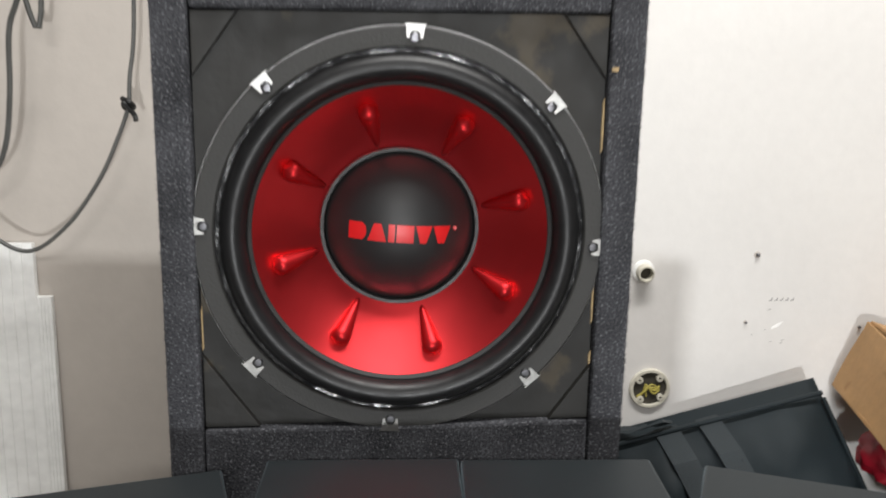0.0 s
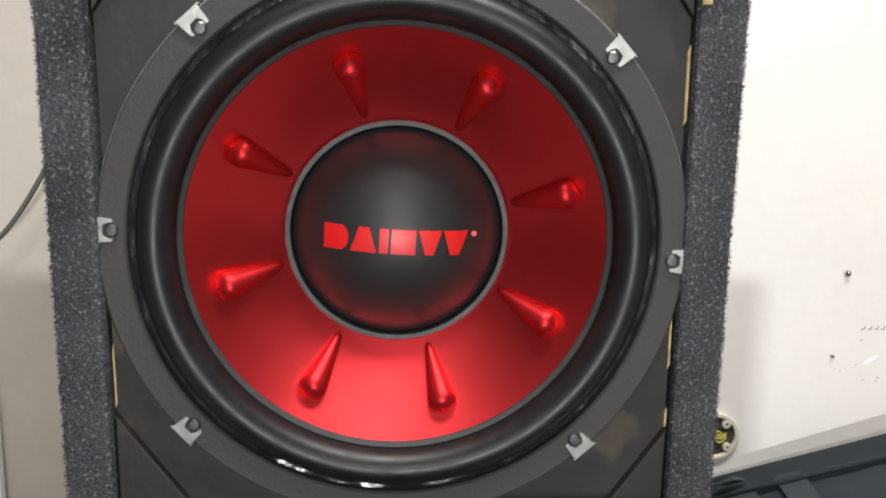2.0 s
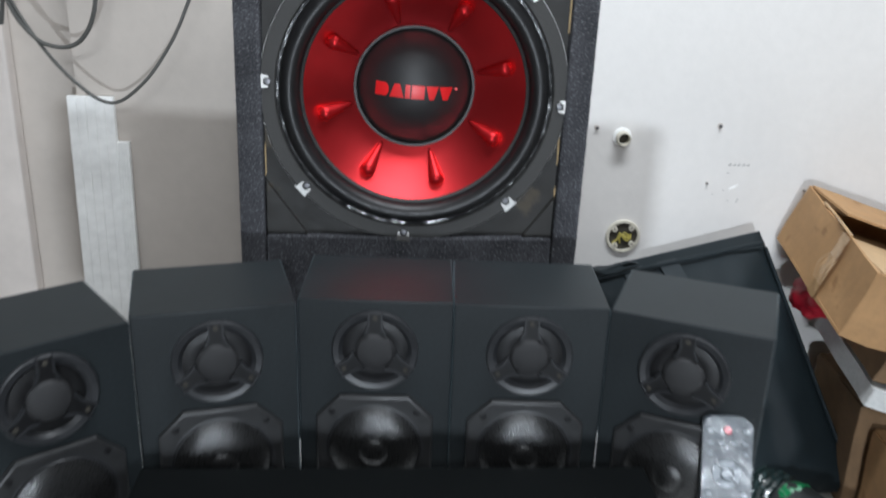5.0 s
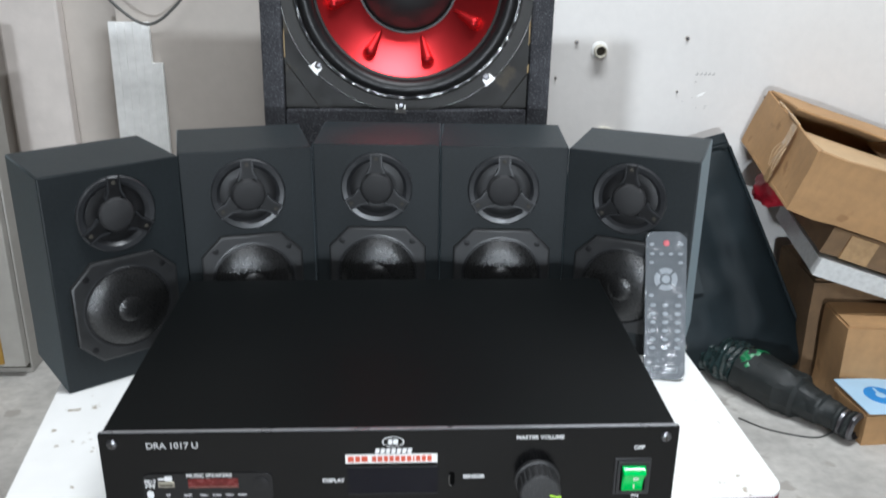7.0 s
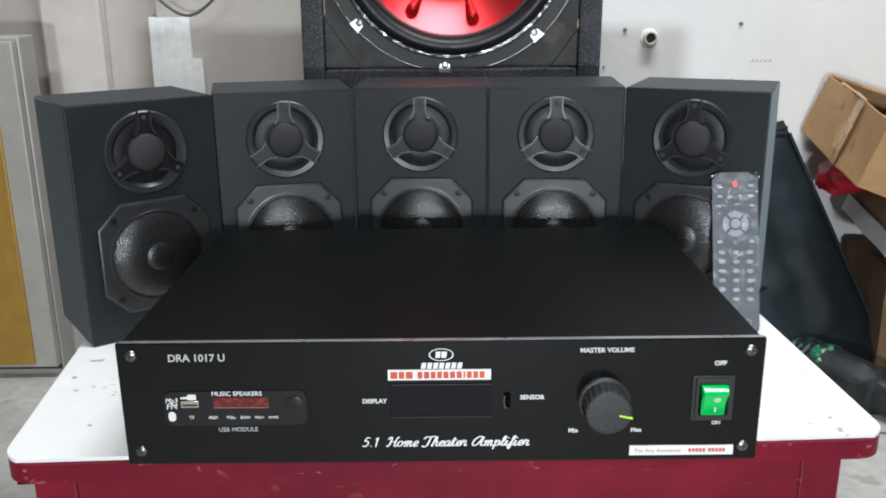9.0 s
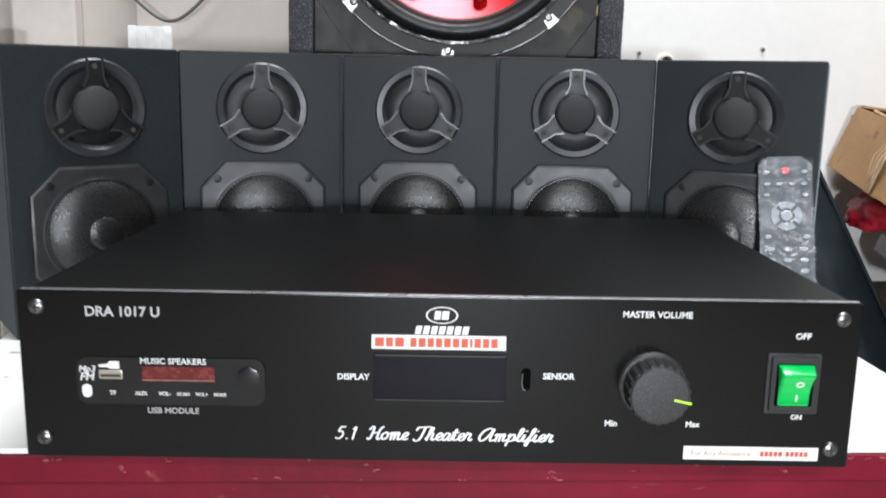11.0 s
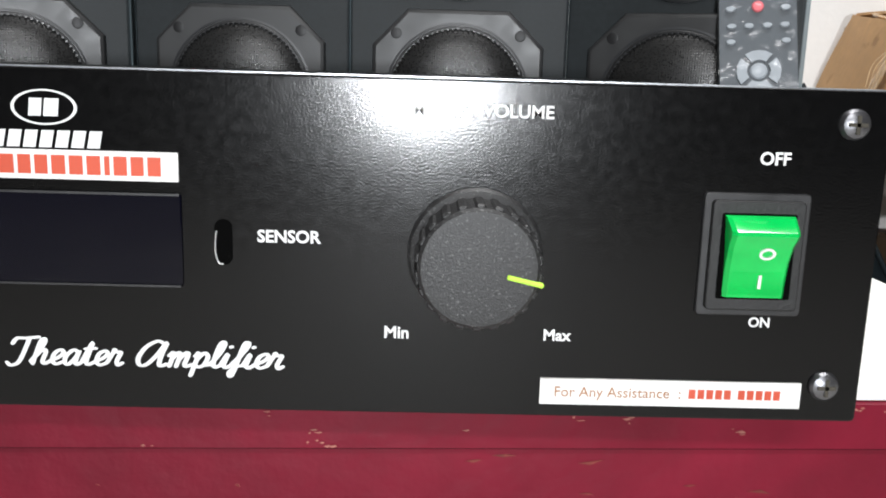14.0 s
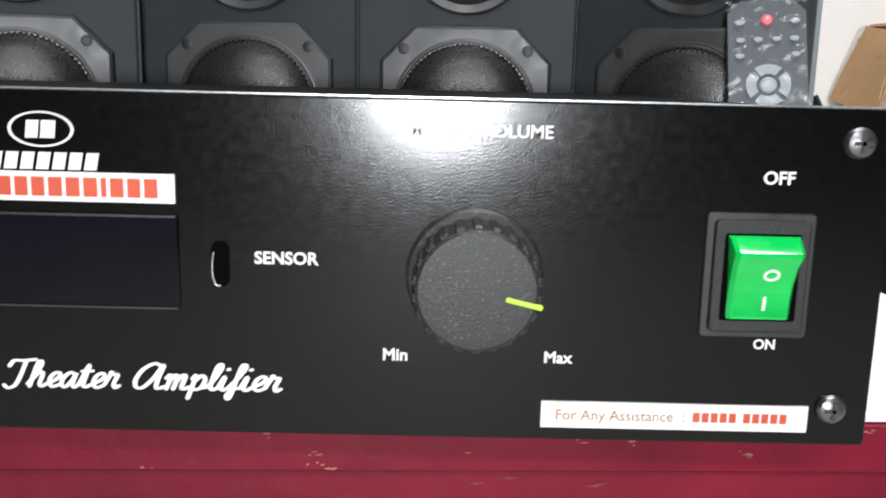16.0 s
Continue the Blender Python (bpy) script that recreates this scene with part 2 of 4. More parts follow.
    haze.inputs[0].default_value = 0.008
    nt.links.new(mix.outputs[0], haze.inputs[1])
    nt.links.new(cloudy.outputs[0], haze.inputs[2])
    nt.links.new(haze.outputs[0], out.inputs["Surface"])
    return m


M_FILM = film_material()


def woven(m, pitch):
    """Gives a material the relief of a plain weave."""
    nt = m.node_tree
    co, mul, bump = nt.nodes.new("ShaderNodeTexCoord"), nt.nodes.new("ShaderNodeMath"), nt.nodes.new("ShaderNodeBump")
    mul.operation = "ADD"
    for k, way in enumerate(("X", "Z")):
        w = nt.nodes.new("ShaderNodeTexWave")
        w.bands_direction = way
        w.inputs["Scale"].default_value, w.inputs["Distortion"].default_value = 0.314 / pitch, 0.6
        nt.links.new(co.outputs["Object"], w.inputs["Vector"])
        nt.links.new(w.outputs["Fac"], mul.inputs[k])
    nt.links.new(mul.outputs[0], bump.inputs["Height"])
    bump.inputs["Strength"].default_value, bump.inputs["Distance"].default_value = 0.3, 0.00016
    nt.links.new(bump.outputs[0], nt.nodes["Principled BSDF"].inputs["Normal"])
    return m


woven(M_PAPER, 0.0014)


# ---- mesh tools ----
def thing(name, m, label, category, group="", kind=""):
    ob = new(name)
    ob.matrix_basis = m
    ob.empty_display_size = 0.05
    return tagged(ob, label, category, group, kind)


def finish(bm, material, name, smooth=20):
    bmesh.ops.recalc_face_normals(bm, faces=bm.faces[:])
    me = bpy.data.meshes.new(name)
    bm.to_mesh(me)
    bm.free()
    me.materials.append(material)
    for p in me.polygons:
        p.use_smooth = True
    me.set_sharp_from_angle(angle=radians(smooth))
    return me


def part(name, bm, material, parent, label="", m=None, smooth=20):
    ob = new(name, finish(bm, material, name, smooth))
    ob.parent = parent
    if m is not None:
        ob.matrix_basis = m
    return tagged(ob, label) if label else ob


def piece(name, me, parent, m):
    ob = new(name, me)
    ob.parent, ob.matrix_basis = parent, m
    return ob


def box(x0, x1, y0, y1, z0, z1, bevel=0.0, seg=2, bm=None):
    bm = bm or bmesh.new()
    made = bmesh.ops.create_cube(bm, size=1.0)["verts"]
    for v in made:
        v.co = Vector((x0 + (v.co.x + 0.5) * (x1 - x0), y0 + (v.co.y + 0.5) * (y1 - y0), z0 + (v.co.z + 0.5) * (z1 - z0)))
    if bevel:
        edges = list({e for v in made for e in v.link_edges})
        bmesh.ops.bevel(bm, geom=edges, offset=bevel, segments=seg, affect="EDGES", profile=0.5)
    return bm


def lathe(profile, n=96, bm=None, cx=0.0, cz=0.0, close=False):
    """Turns (r, y) pairs round the y axis through (cx, cz)."""
    bm = bm or bmesh.new()
    rings = []
    for r, y in profile:
        if r < 1e-6:
            rings.append([bm.verts.new((cx, y, cz))])
        else:
            rings.append([bm.verts.new((cx + r * math.sin(2 * math.pi * k / n), y, cz + r * math.cos(2 * math.pi * k / n))) for k in range(n)])
    pairs = list(zip(rings, rings[1:])) + ([(rings[-1], rings[0])] if close else [])
    for a, b in pairs:
        for k in range(n):
            j = (k + 1) % n
            f = [a[k % len(a)], a[j % len(a)], b[j % len(b)], b[k % len(b)]]
            f = list(dict.fromkeys(f))
            if len(f) > 2:
                bm.faces.new(f)
    return bm


def prism(poly, y0, y1, bevel=0.0, bm=None):
    """A plate of the outline poly, given as (x, z), from y0 (front) to y1 (back)."""
    bm = bm or bmesh.new()
    front = [bm.verts.new((x, y0, z)) for x, z in poly]
    back = [bm.verts.new((x, y1, z)) for x, z in poly]
    face = bm.faces.new(front)
    bm.faces.new(back[::-1])
    n = len(poly)
    for k in range(n):
        bm.faces.new((front[k], back[k], back[(k + 1) % n], front[(k + 1) % n]))
    if bevel:
        bmesh.ops.bevel(bm, geom=list(face.edges), offset=bevel, segments=2, affect="EDGES", profile=0.5)
    return bm


def rounded(x0, x1, z0, z1, r, n=5):
    out = []
    for cx, cz, a0 in ((x1 - r, z1 - r, 0), (x0 + r, z1 - r, 90), (x0 + r, z0 + r, 180), (x1 - r, z0 + r, 270)):
        for k in range(n + 1):
            a = radians(a0 + 90 * k / n)
            out.append((cx + r * math.cos(a), cz + r * math.sin(a)))
    return out


def sweep(points, r, n=8, bm=None, smooth_steps=8):
    """A round tube along a smooth line through the points."""
    bm = bm or bmesh.new()
    pts = [Vector(p) for p in points]
    ext = [2 * pts[0] - pts[1]] + pts + [2 * pts[-1] - pts[-2]]
    line = []
    for k in range(1, len(ext) - 2):
        a, b, c, d = ext[k - 1:k + 3]
        for s in range(smooth_steps):
            t = s / smooth_steps
            line.append(0.5 * (2 * b + (c - a) * t + (2 * a - 5 * b + 4 * c - d) * t * t + (3 * b - a - 3 * c + d) * t ** 3))
    line.append(pts[-1])
    side, rings = Vector((0.3, 1, 0.2)), []
    for k, p in enumerate(line):
        way = (line[min(k + 1, len(line) - 1)] - line[max(k - 1, 0)]).normalized()
        u = (side - way * side.dot(way)).normalized()
        v = way.cross(u)
        side = u
        rings.append([bm.verts.new(p + r * (math.cos(2 * math.pi * j / n) * u + math.sin(2 * math.pi * j / n) * v)) for j in range(n)])
    for a, b in zip(rings, rings[1:]):
        for j in range(n):
            bm.faces.new((a[j], a[(j + 1) % n], b[(j + 1) % n], b[j]))
    bm.faces.new(rings[0][::-1])
    bm.faces.new(rings[-1])
    return bm


def writing(name, body, width, parent, x, y, z, material, shear=0.0, bold=0.0, height=None, label=""):
    """Words on an upright face that looks to -y: centred at x, baseline at z."""
    cu = bpy.data.curves.new("words", "FONT")
    cu.body, cu.size, cu.extrude, cu.shear, cu.offset, cu.align_x, cu.resolution_u = body, 1.0, 0.02, shear, bold, "CENTER", 3
    tmp = new("words", cu)
    me = bpy.data.meshes.new_from_object(tmp.evaluated_get(bpy.context.evaluated_depsgraph_get()))
    bpy.data.objects.remove(tmp)
    bpy.data.curves.remove(cu)
    xs, ys = [v.co.x for v in me.vertices], [v.co.y for v in me.vertices]
    k = width / (max(xs) - min(xs))
    kz = height / (max(ys) - min(ys)) if height else k
    mid, low = (max(xs) + min(xs)) / 2, 0 if not height else min(ys)
    for v in me.vertices:
        v.co = Vector(((v.co.x - mid) * k, -v.co.z * 0.004, (v.co.y - low) * kz))
    me.materials.clear()
    me.materials.append(material)
    ob = new(name, me)
    ob.parent, ob.matrix_basis = parent, pose(x, y, z)
    return tagged(ob, label) if label else ob


def bars(name, spans, z0, z1, y, parent, material, slant=0.0):
    """A row of plain bars that stand for writing."""
    for a, b in spans:
        part(name, prism([(a, z0), (b, z0), (b + slant, z1), (a + slant, z1)], y - 0.0002, y), material, parent)


# ---- the room ----
def structure(name, bm, material, label, category, m=None):
    ob = new(name, finish(bm, material, name))
    if m is not None:
        ob.matrix_basis = m
    return tagged(ob, label, category, kind="structure")


SKEW = -1.9                                   # the back wall's turn, degrees
WALL = pose(0, 0.937, 0, 0, 0, SKEW)           # on the back wall's face, x along it, -y into the room

structure("floor", box(-2.0, 2.2, -2.6, 1.2, -0.1, 0), M_FLOOR, "dusty off-white cement floor with grey smudges", "floor")
structure("ceiling", box(-2.0, 2.2, -2.6, 1.2, 2.4, 2.5), M_CEIL, "plain unseen ceiling, greyed to cut bounced light", "ceiling")
structure("wall_east", box(1.9, 2.1, -2.6, 1.1, 0, 2.4), M_UNSEEN, "plain unseen wall, kept dark to cut bounced light", "wall")
structure("wall_west", box(-2.0, -1.8, -2.6, 1.2, 0, 2.4), M_UNSEEN, "plain unseen wall, kept dark to cut bounced light", "wall")
structure("wall_south", box(-1.8, 1.9, -2.6, -2.4, 0, 2.4), M_UNSEEN, "plain unseen wall, kept dark to cut bounced light", "wall")
structure("wall_north", box(-0.05, 2.2, 0, 0.15, 0, 2.4), M_WALL, "off-white painted wall with nail holes and pencil marks", "wall", WALL)
structure("wall_north_beige", box(-0.462, -0.05, 0, 0.15, 0, 2.4), M_WALL_L, "beige wall beside a shallow recess", "wall", WALL)
structure("wall_recess", box(-2.0, -0.462, 0.04, 0.19, 0, 2.4), M_WALL_L, "grey-beige wall set back beside a pilaster", "wall", WALL)
structure("pilaster", box(-0.664, -0.561, 0.012, 0.04, 0, 2.4, 0.006), M_WALL_P, "pale plastered pilaster with rough patches", "pilaster", WALL)


def on_wall(x, z):
    """A pose on the back wall above the world's x, looking into the room."""
    return WALL @ Matrix.Translation((x / math.cos(radians(SKEW)), 0, z))


def conduit_stub():
    t = thing("conduit_stub", on_wall(0.337, 0.500), "white plastic conduit stub poking out of the wall", "pipe")
    part("tube", lathe([(0.0105, 0.002), (0.0105, -0.016), (0.0098, -0.0175), (0.0082, -0.0175), (0.0078, -0.016), (0.0078, 0.001)], 32), M_PVCD, t)
    part("hole", lathe([(0.0079, -0.006), (0, -0.006)], 24), M_DARK, t, "dark disc for the shade in the bore")
    part("collar", lathe([(0.0145, 0.0), (0.0140, -0.003), (0.0104, -0.004)], 32), M_PVC, t)


def junction_box():
    t = thing("junction_box", on_wall(0.354, 0.344), "open round plastic junction box with bare yellow wires", "junction box")
    part("rim", lathe([(0.0265, 0.0), (0.0265, -0.004), (0.0255, -0.005), (0.0225, -0.005), (0.0218, -0.004), (0.0218, 0.0)], 48), M_PVCD, t)
    part("back", lathe([(0.0220, -0.0012), (0, -0.0012)], 40), M_DARK, t, "dark disc for the shaded hollow")
    for k in range(4):
        a = radians(40 + 90 * k)
        part("lug", lathe([(0.0045, -0.001), (0.0045, -0.0055), (0.0018, -0.0058), (0.0016, -0.002)], 16, cx=0.0185 * math.sin(a), cz=0.0185 * math.cos(a)), M_PVCD, t)
    rnd = random.Random(4)
    for k in range(4):
        p = [(-0.016 + 0.004 * k, -0.002, -0.009 + rnd.uniform(-.004, .004)), (-0.006, -0.004, -0.003 + 0.003 * k),
             (0.004 + rnd.uniform(-.003, .003), -0.0045, 0.006 - 0.004 * k), (0.013, -0.002, 0.002 + rnd.uniform(-.008, .004))]
        part("wire", sweep(p, 0.0013, 6), M_YWIRE, t)


def wall_nail(x, z, r):
    t = thing("nail_hole", on_wall(x, z), "small dark nail stub in chipped wall paint", "nail", "wall nails")
    part("stub", lathe([(r, 0.001), (r, -0.004), (r * 0.6, -0.005), (0, -0.005)], 14), M_SCREW, t)
    part("chip", lathe([(r * 1.9, 0.0), (r * 1.7, -0.0006), (r, -0.0008)], 9), M_WALL_L, t)


def wall_marks():
    t = thing("pencil_marks", on_wall(0.514, 0.448), "faint pencil scribbles and scuffs on the wall paint", "marks")
    rnd = random.Random(9)
    bm = bmesh.new()
    for k in range(5):
        x = -0.012 + 0.007 * k
        prism([(x, 0.012), (x + 0.0045, 0.0125), (x + 0.005, 0.0165), (x + 0.0035, 0.0165), (x + 0.0032, 0.014), (x + 0.001, 0.0138)], -0.0004, 0.0006, bm=bm)
    part("scribble", bm, M_PENCIL, t)
    for k in range(7):
        bm = bmesh.new()
        x, z, w = rnd.uniform(-0.04, 0.014), rnd.uniform(-0.045, 0.004), rnd.uniform(0.002, 0.007)
        prism([(x, z), (x + w, z + 0.0004), (x + w * 0.8, z + 0.0013), (x + 0.001, z + 0.001)], -0.0004, 0.0006, bm=bm)
        part("scuff", bm, M_PENCIL, t)
    part("plaster_chip", prism([(-0.006, -0.026), (0.004, -0.022), (0.009, -0.016), (0.003, -0.018), (-0.004, -0.022)], -0.0005, 0.0006), M_PVC, t)


conduit_stub()
junction_box()
for wx, wz, wr in ((0.298, 0.513, 0.0022), (0.482, 0.521, 0.0024), (0.474, 0.432, 0.0014), (0.266, 0.454, 0.0014), (0.625, 0.425, 0.0013)):
    wall_nail(wx, wz, wr)
wall_marks()


def cupboard():
    t = thing("cupboard", pose(-0.788, 0.73, 0), "low grey-enamelled cupboard with a mustard wooden panel", "cupboard")
    part("carcass", box(-0.215, 0.1895, 0.0185, 0.068, 0.0, 0.521, 0.003), M_CUP, t)
    part("gap", box(-0.2, 0.1865, 0.0168, 0.0186, 0.01, 0.505), M_DARK, t, "dark strip for the shade behind the door")
    door = part("door", box(-0.205, 0.1875, 0.0, 0.0165, 0.02, 0.515, 0.002), M_CUP, t, "grey framed cupboard door")
    part("panel", box(-0.17, 0.155, -0.003, 0.004, 0.025, 0.430, 0.003), M_MUST, door, "mustard yellow wooden panel")


cupboard()


def trunking(x, z1, w, lean, y):
    """A length of ribbed PVC trunking that leans on the wall."""
    m = WALL @ pose(x, y, 0)
    t = thing("trunking_strip", m, "white ribbed plastic cable trunking leaning against the wall", "trunking", "trunking strips")
    foot = -math.tan(radians(lean)) * z1
    n = 5
    def leant(bm):
        for v in bm.verts:
            v.co.y += foot * (1 - v.co.z / z1)
        return bm

    for k in range(n):
        a, b = -w / 2 + w * k / n, -w / 2 + w * (k + 1) / n
        part("rib", leant(box(a + 0.0003, b - 0.0003, -0.009, -0.0081, 0, z1 - 0.002 * (k % 2), 0.001, 1)), M_PVC, t)
    part("backing", leant(box(-w / 2, w / 2, -0.008, 0.0, 0, z1 - 0.001)), M_PVC, t)


trunking(-0.440, 0.540, 0.066, 2.0, -0.002)
trunking(-0.400, 0.474, 0.020, 2.2, -0.003)


def cable(points, r, material, label, knot=None):
    t = thing("hanging_cable", pose(*points[0]), label, "cable")
    o = Vector(points[0])
    part("strand", sweep([Vector(p) - o for p in points], r, 8), material, t)
    if knot:
        k = Vector(knot) - o
        part("knot", sweep([k + Vector(d) for d in ((-.006, 0, .008), (.003, -.005, .004), (.005, .004, -.002), (-.004, .004, -.003), (-.003, -.005, .003), (.006, 0, -.010), (.008, -.003, -.016))], 0.0028, 8), M_WIREB, t, "black taped knot")


cable([(-0.238, 0.90, 2.3), (-0.250, 0.89, 1.20), (-0.257, 0.885, 0.83), (-0.266, 0.88, 0.735), (-0.269, 0.88, 0.706), (-0.282, 0.88, 0.672), (-0.306, 0.88, 0.624),
       (-0.345, 0.88, 0.572), (-0.391, 0.88, 0.543), (-0.438, 0.88, 0.572), (-0.484, 0.882, 0.630), (-0.520, 0.89, 0.70), (-0.545, 0.90, 0.82), (-0.555, 0.905, 1.1), (-0.555, 0.905, 2.3)],
      0.0024, M_WIRE, "thin grey cable hanging in a loop with a taped knot", (-0.269, 0.878, 0.706))
cable([(-0.335, 0.90, 2.3), (-0.350, 0.89, 0.92), (-0.374, 0.88, 0.825), (-0.388, 0.88, 0.785), (-0.393, 0.88, 0.722), (-0.403, 0.88, 0.662), (-0.423, 0.88, 0.627), (-0.451, 0.88, 0.617),
       (-0.484, 0.88, 0.630), (-0.518, 0.89, 0.68), (-0.540, 0.90, 0.79), (-0.548, 0.905, 2.3)], 0.0030, M_WIRE, "thicker grey cable hanging in a slack loop")


# ---- the table ----
def table():
    t = thing("low_table", pose(0.002, 0.0275, 0, 0, 0, 2.3), "low maroon-painted wooden table with a worn white laminate top", "table")
    half, deep = 0.327, 0.455
    bm = bmesh.new()
    # the left edge runs out of square
    out = [(x - (0.075 * -z - 0.012 if x < 0 else 0.0), -z) for x, z in rounded(-half, half, -deep, 0.0, 0.022, 6)]
    prism([(x, max(y, 0.0028)) for x, y in out], 0, 0.003, bm=bm)
    for v in bm.verts:
        v.co = Vector((v.co.x, v.co.z, T - v.co.y))
    part("laminate_top", bm, M_LAM, t, "worn white laminate sheet")
    bm = bmesh.new()
    prism([(x, y) for x, y in out], 0.0035, 0.0185, bm=bm)
    for v in bm.verts:
        v.co = Vector((v.co.x, v.co.z, T - v.co.y))
    part("edge_lip", bm, M_MAROON, t, "chipped maroon painted edge")
    x1 = half - 0.030
    part("front_panel", box(-x1 + 0.0307, x1 - 0.0307, 0.0095, 0.022, 0.0, T - 0.0185, 0.0006), M_MAROON, t)
    part("joint", box(-half + 0.022, half - 0.022, 0.0015, 0.0094, T - 0.0194, T - 0.0186), M_JOINT_SHADE, t, "dark dirty joint under the edge, its shade painted in")
    for s in (-1, 1):
        part("corner_post", box(s * x1 - (0.0305 if s > 0 else 0), s * x1 + (0 if s > 0 else 0.0305), 0.009, 0.05, 0.0, T - 0.0185, 0.0015), M_MAROON, t)
        part("side_panel", box(s * x1 - (0.012 if s > 0 else 0.002), s * x1 - (-0.002 if s > 0 else -0.012), 0.0505, deep - 0.02, 0.0, T - 0.0185, 0.001), M_MAROON, t)
    part("back_panel", box(-x1 + 0.013, x1 - 0.013, deep - 0.03, deep - 0.019, 0.0, T - 0.0185, 0.001), M_MAROON, t)
    rnd = random.Random(3)
    for k in range(34):
        # a flaked spot: a few thin slivers close together
        x, z = rnd.uniform(-0.31, 0.31), T - rnd.choice((0.0050, 0.0080, 0.0165, 0.0175, 0.0125))
        bm = bmesh.new()
        for q in range(rnd.choice((1, 2, 3, 5))):
            w, h = rnd.uniform(0.0006, 0.0032), rnd.uniform(0.0002, 0.0006)
            prism([(x, z), (x + w * .5, z - h), (x + w, z - h * .2), (x + w * .8, z + h * .6), (x + w * .4, z + h * .2)], -0.0002, 0.001, bm=bm)
            x, z = x + rnd.uniform(-0.002, 0.003), min(T - 0.0045, max(T - 0.0178, z + rnd.uniform(-0.0015, 0.0015)))
        part("paint_chip", bm, M_CHIP, t)
    for cx, cz, rx, rz, material in ((-0.038, 0.206, 0.007, 0.009, M_RUB), (-0.009, 0.206, 0.007, 0.009, M_RUB)):
        ring = []
        for k in range(26):
            a = 2 * math.pi * k / 26
            q = 1 + 0.35 * noise.noise((math.cos(a) * 1.6 + cx * 90, math.sin(a) * 1.6, 2))
            ring.append((cx + rx * q * math.cos(a), cz + rz * q * math.sin(a)))
        part("rub_mark", prism(ring, 0.0092, 0.0096), material, t, "brighter red rubbed spot")
    for k in range(44):
        # thin scuffs on the front
        x, z = rnd.uniform(-0.26, 0.26), T - rnd.uniform(0.025, 0.12)
        w, h = rnd.uniform(0.001, 0.010), rnd.uniform(0.0002, 0.0007)
        part("scuff", prism([(x, z), (x + w * .5, z - h), (x + w, z + h * rnd.uniform(-2, 2)), (x + w * .6, z + h), (x + w * .2, z + h * .4)], 0.0093, 0.0097), M_STAIN, t)
    for k in range(16):
        x, z = x1 - 0.0305 + rnd.uniform(-0.004, 0.006), T - rnd.uniform(0.03, 0.16)
        w, h = rnd.uniform(0.0006, 0.0016), rnd.uniform(0.001, 0.006)
        part("paint_chip", prism([(x, z), (x + w, z + h * .2), (x + w * .7, z + h), (x + w * .2, z + h * .8)], 0.0084, 0.012), M_CHIP, t)


table()


# ---- the amplifier ----
# A brush script: each letter's strokes, in heights of a small letter, and how far the pen moves on.
SCRIPT = {}
SCRIPT["5"] = (1.0, [(0.80, 1.60), (0.35, 1.55), (0.22, 0.95), (0.55, 1.00), (0.72, 0.55), (0.45, 0.04), (0.05, 0.12)])
SCRIPT["."] = (0.6, [(0.20, 0.05), (0.23, 0.08)])
SCRIPT["1"] = (0.6, [(0.10, 1.30), (0.35, 1.60), (0.30, 0.80), (0.28, 0.00)])
SCRIPT["H"] = (1.25, [(0.02, 1.30), (0.22, 1.66), (0.40, 1.50), (0.34, 0.40), (0.16, -0.02), (0.00, 0.15)], [(1.22, 1.70), (1.00, 1.30), (0.92, 0.25), (1.05, 0.00), (1.25, 0.15)], [(0.34, 0.80), (0.95, 0.92)])
SCRIPT["T"] = (1.10, [(0.05, 1.30), (0.20, 1.66), (0.60, 1.68), (1.20, 1.78)], [(0.78, 1.68), (0.66, 0.60), (0.52, 0.02), (0.22, -0.15), (0.02, 0.05)])
SCRIPT["A"] = (1.40, [(1.02, 1.52), (0.70, 1.66), (0.28, 1.25), (0.08, 0.55), (0.20, 0.06), (0.50, 0.06), (0.85, 0.70), (1.14, 1.60), (1.06, 0.70), (1.08, 0.08), (1.25, 0.02), (1.40, 0.15)])
SCRIPT["o"] = (0.80, [(0.40, 0.95), (0.12, 0.72), (0.08, 0.25), (0.32, 0.00), (0.60, 0.28), (0.58, 0.75), (0.40, 0.95)], [(0.56, 0.78), (0.80, 0.72)])
SCRIPT["m"] = (1.12, [(0.02, 0.70), (0.16, 0.95), (0.18, 0.50), (0.15, 0.00)], [(0.17, 0.45), (0.38, 0.93), (0.50, 0.80), (0.46, 0.00)], [(0.48, 0.45), (0.72, 0.93), (0.84, 0.78), (0.80, 0.15), (0.92, 0.00), (1.12, 0.15)])
SCRIPT["e"] = (0.62, [(0.00, 0.18), (0.35, 0.42), (0.56, 0.74), (0.42, 0.96), (0.17, 0.75), (0.12, 0.28), (0.32, 0.00), (0.62, 0.15)])
SCRIPT["h"] = (0.86, [(0.00, 0.15), (0.28, 0.80), (0.44, 1.50), (0.34, 1.70), (0.22, 1.35), (0.12, 0.00)], [(0.15, 0.45), (0.42, 0.94), (0.58, 0.80), (0.54, 0.18), (0.66, 0.00), (0.86, 0.15)])
SCRIPT["a"] = (0.88, [(0.60, 0.85), (0.38, 0.97), (0.12, 0.62), (0.10, 0.15), (0.30, 0.00), (0.55, 0.45), (0.66, 0.95), (0.60, 0.25), (0.70, 0.00), (0.88, 0.15)])
SCRIPT["t"] = (0.56, [(0.00, 0.15), (0.28, 1.50), (0.20, 0.25), (0.34, 0.00), (0.56, 0.15)], [(0.02, 1.05), (0.50, 1.10)])
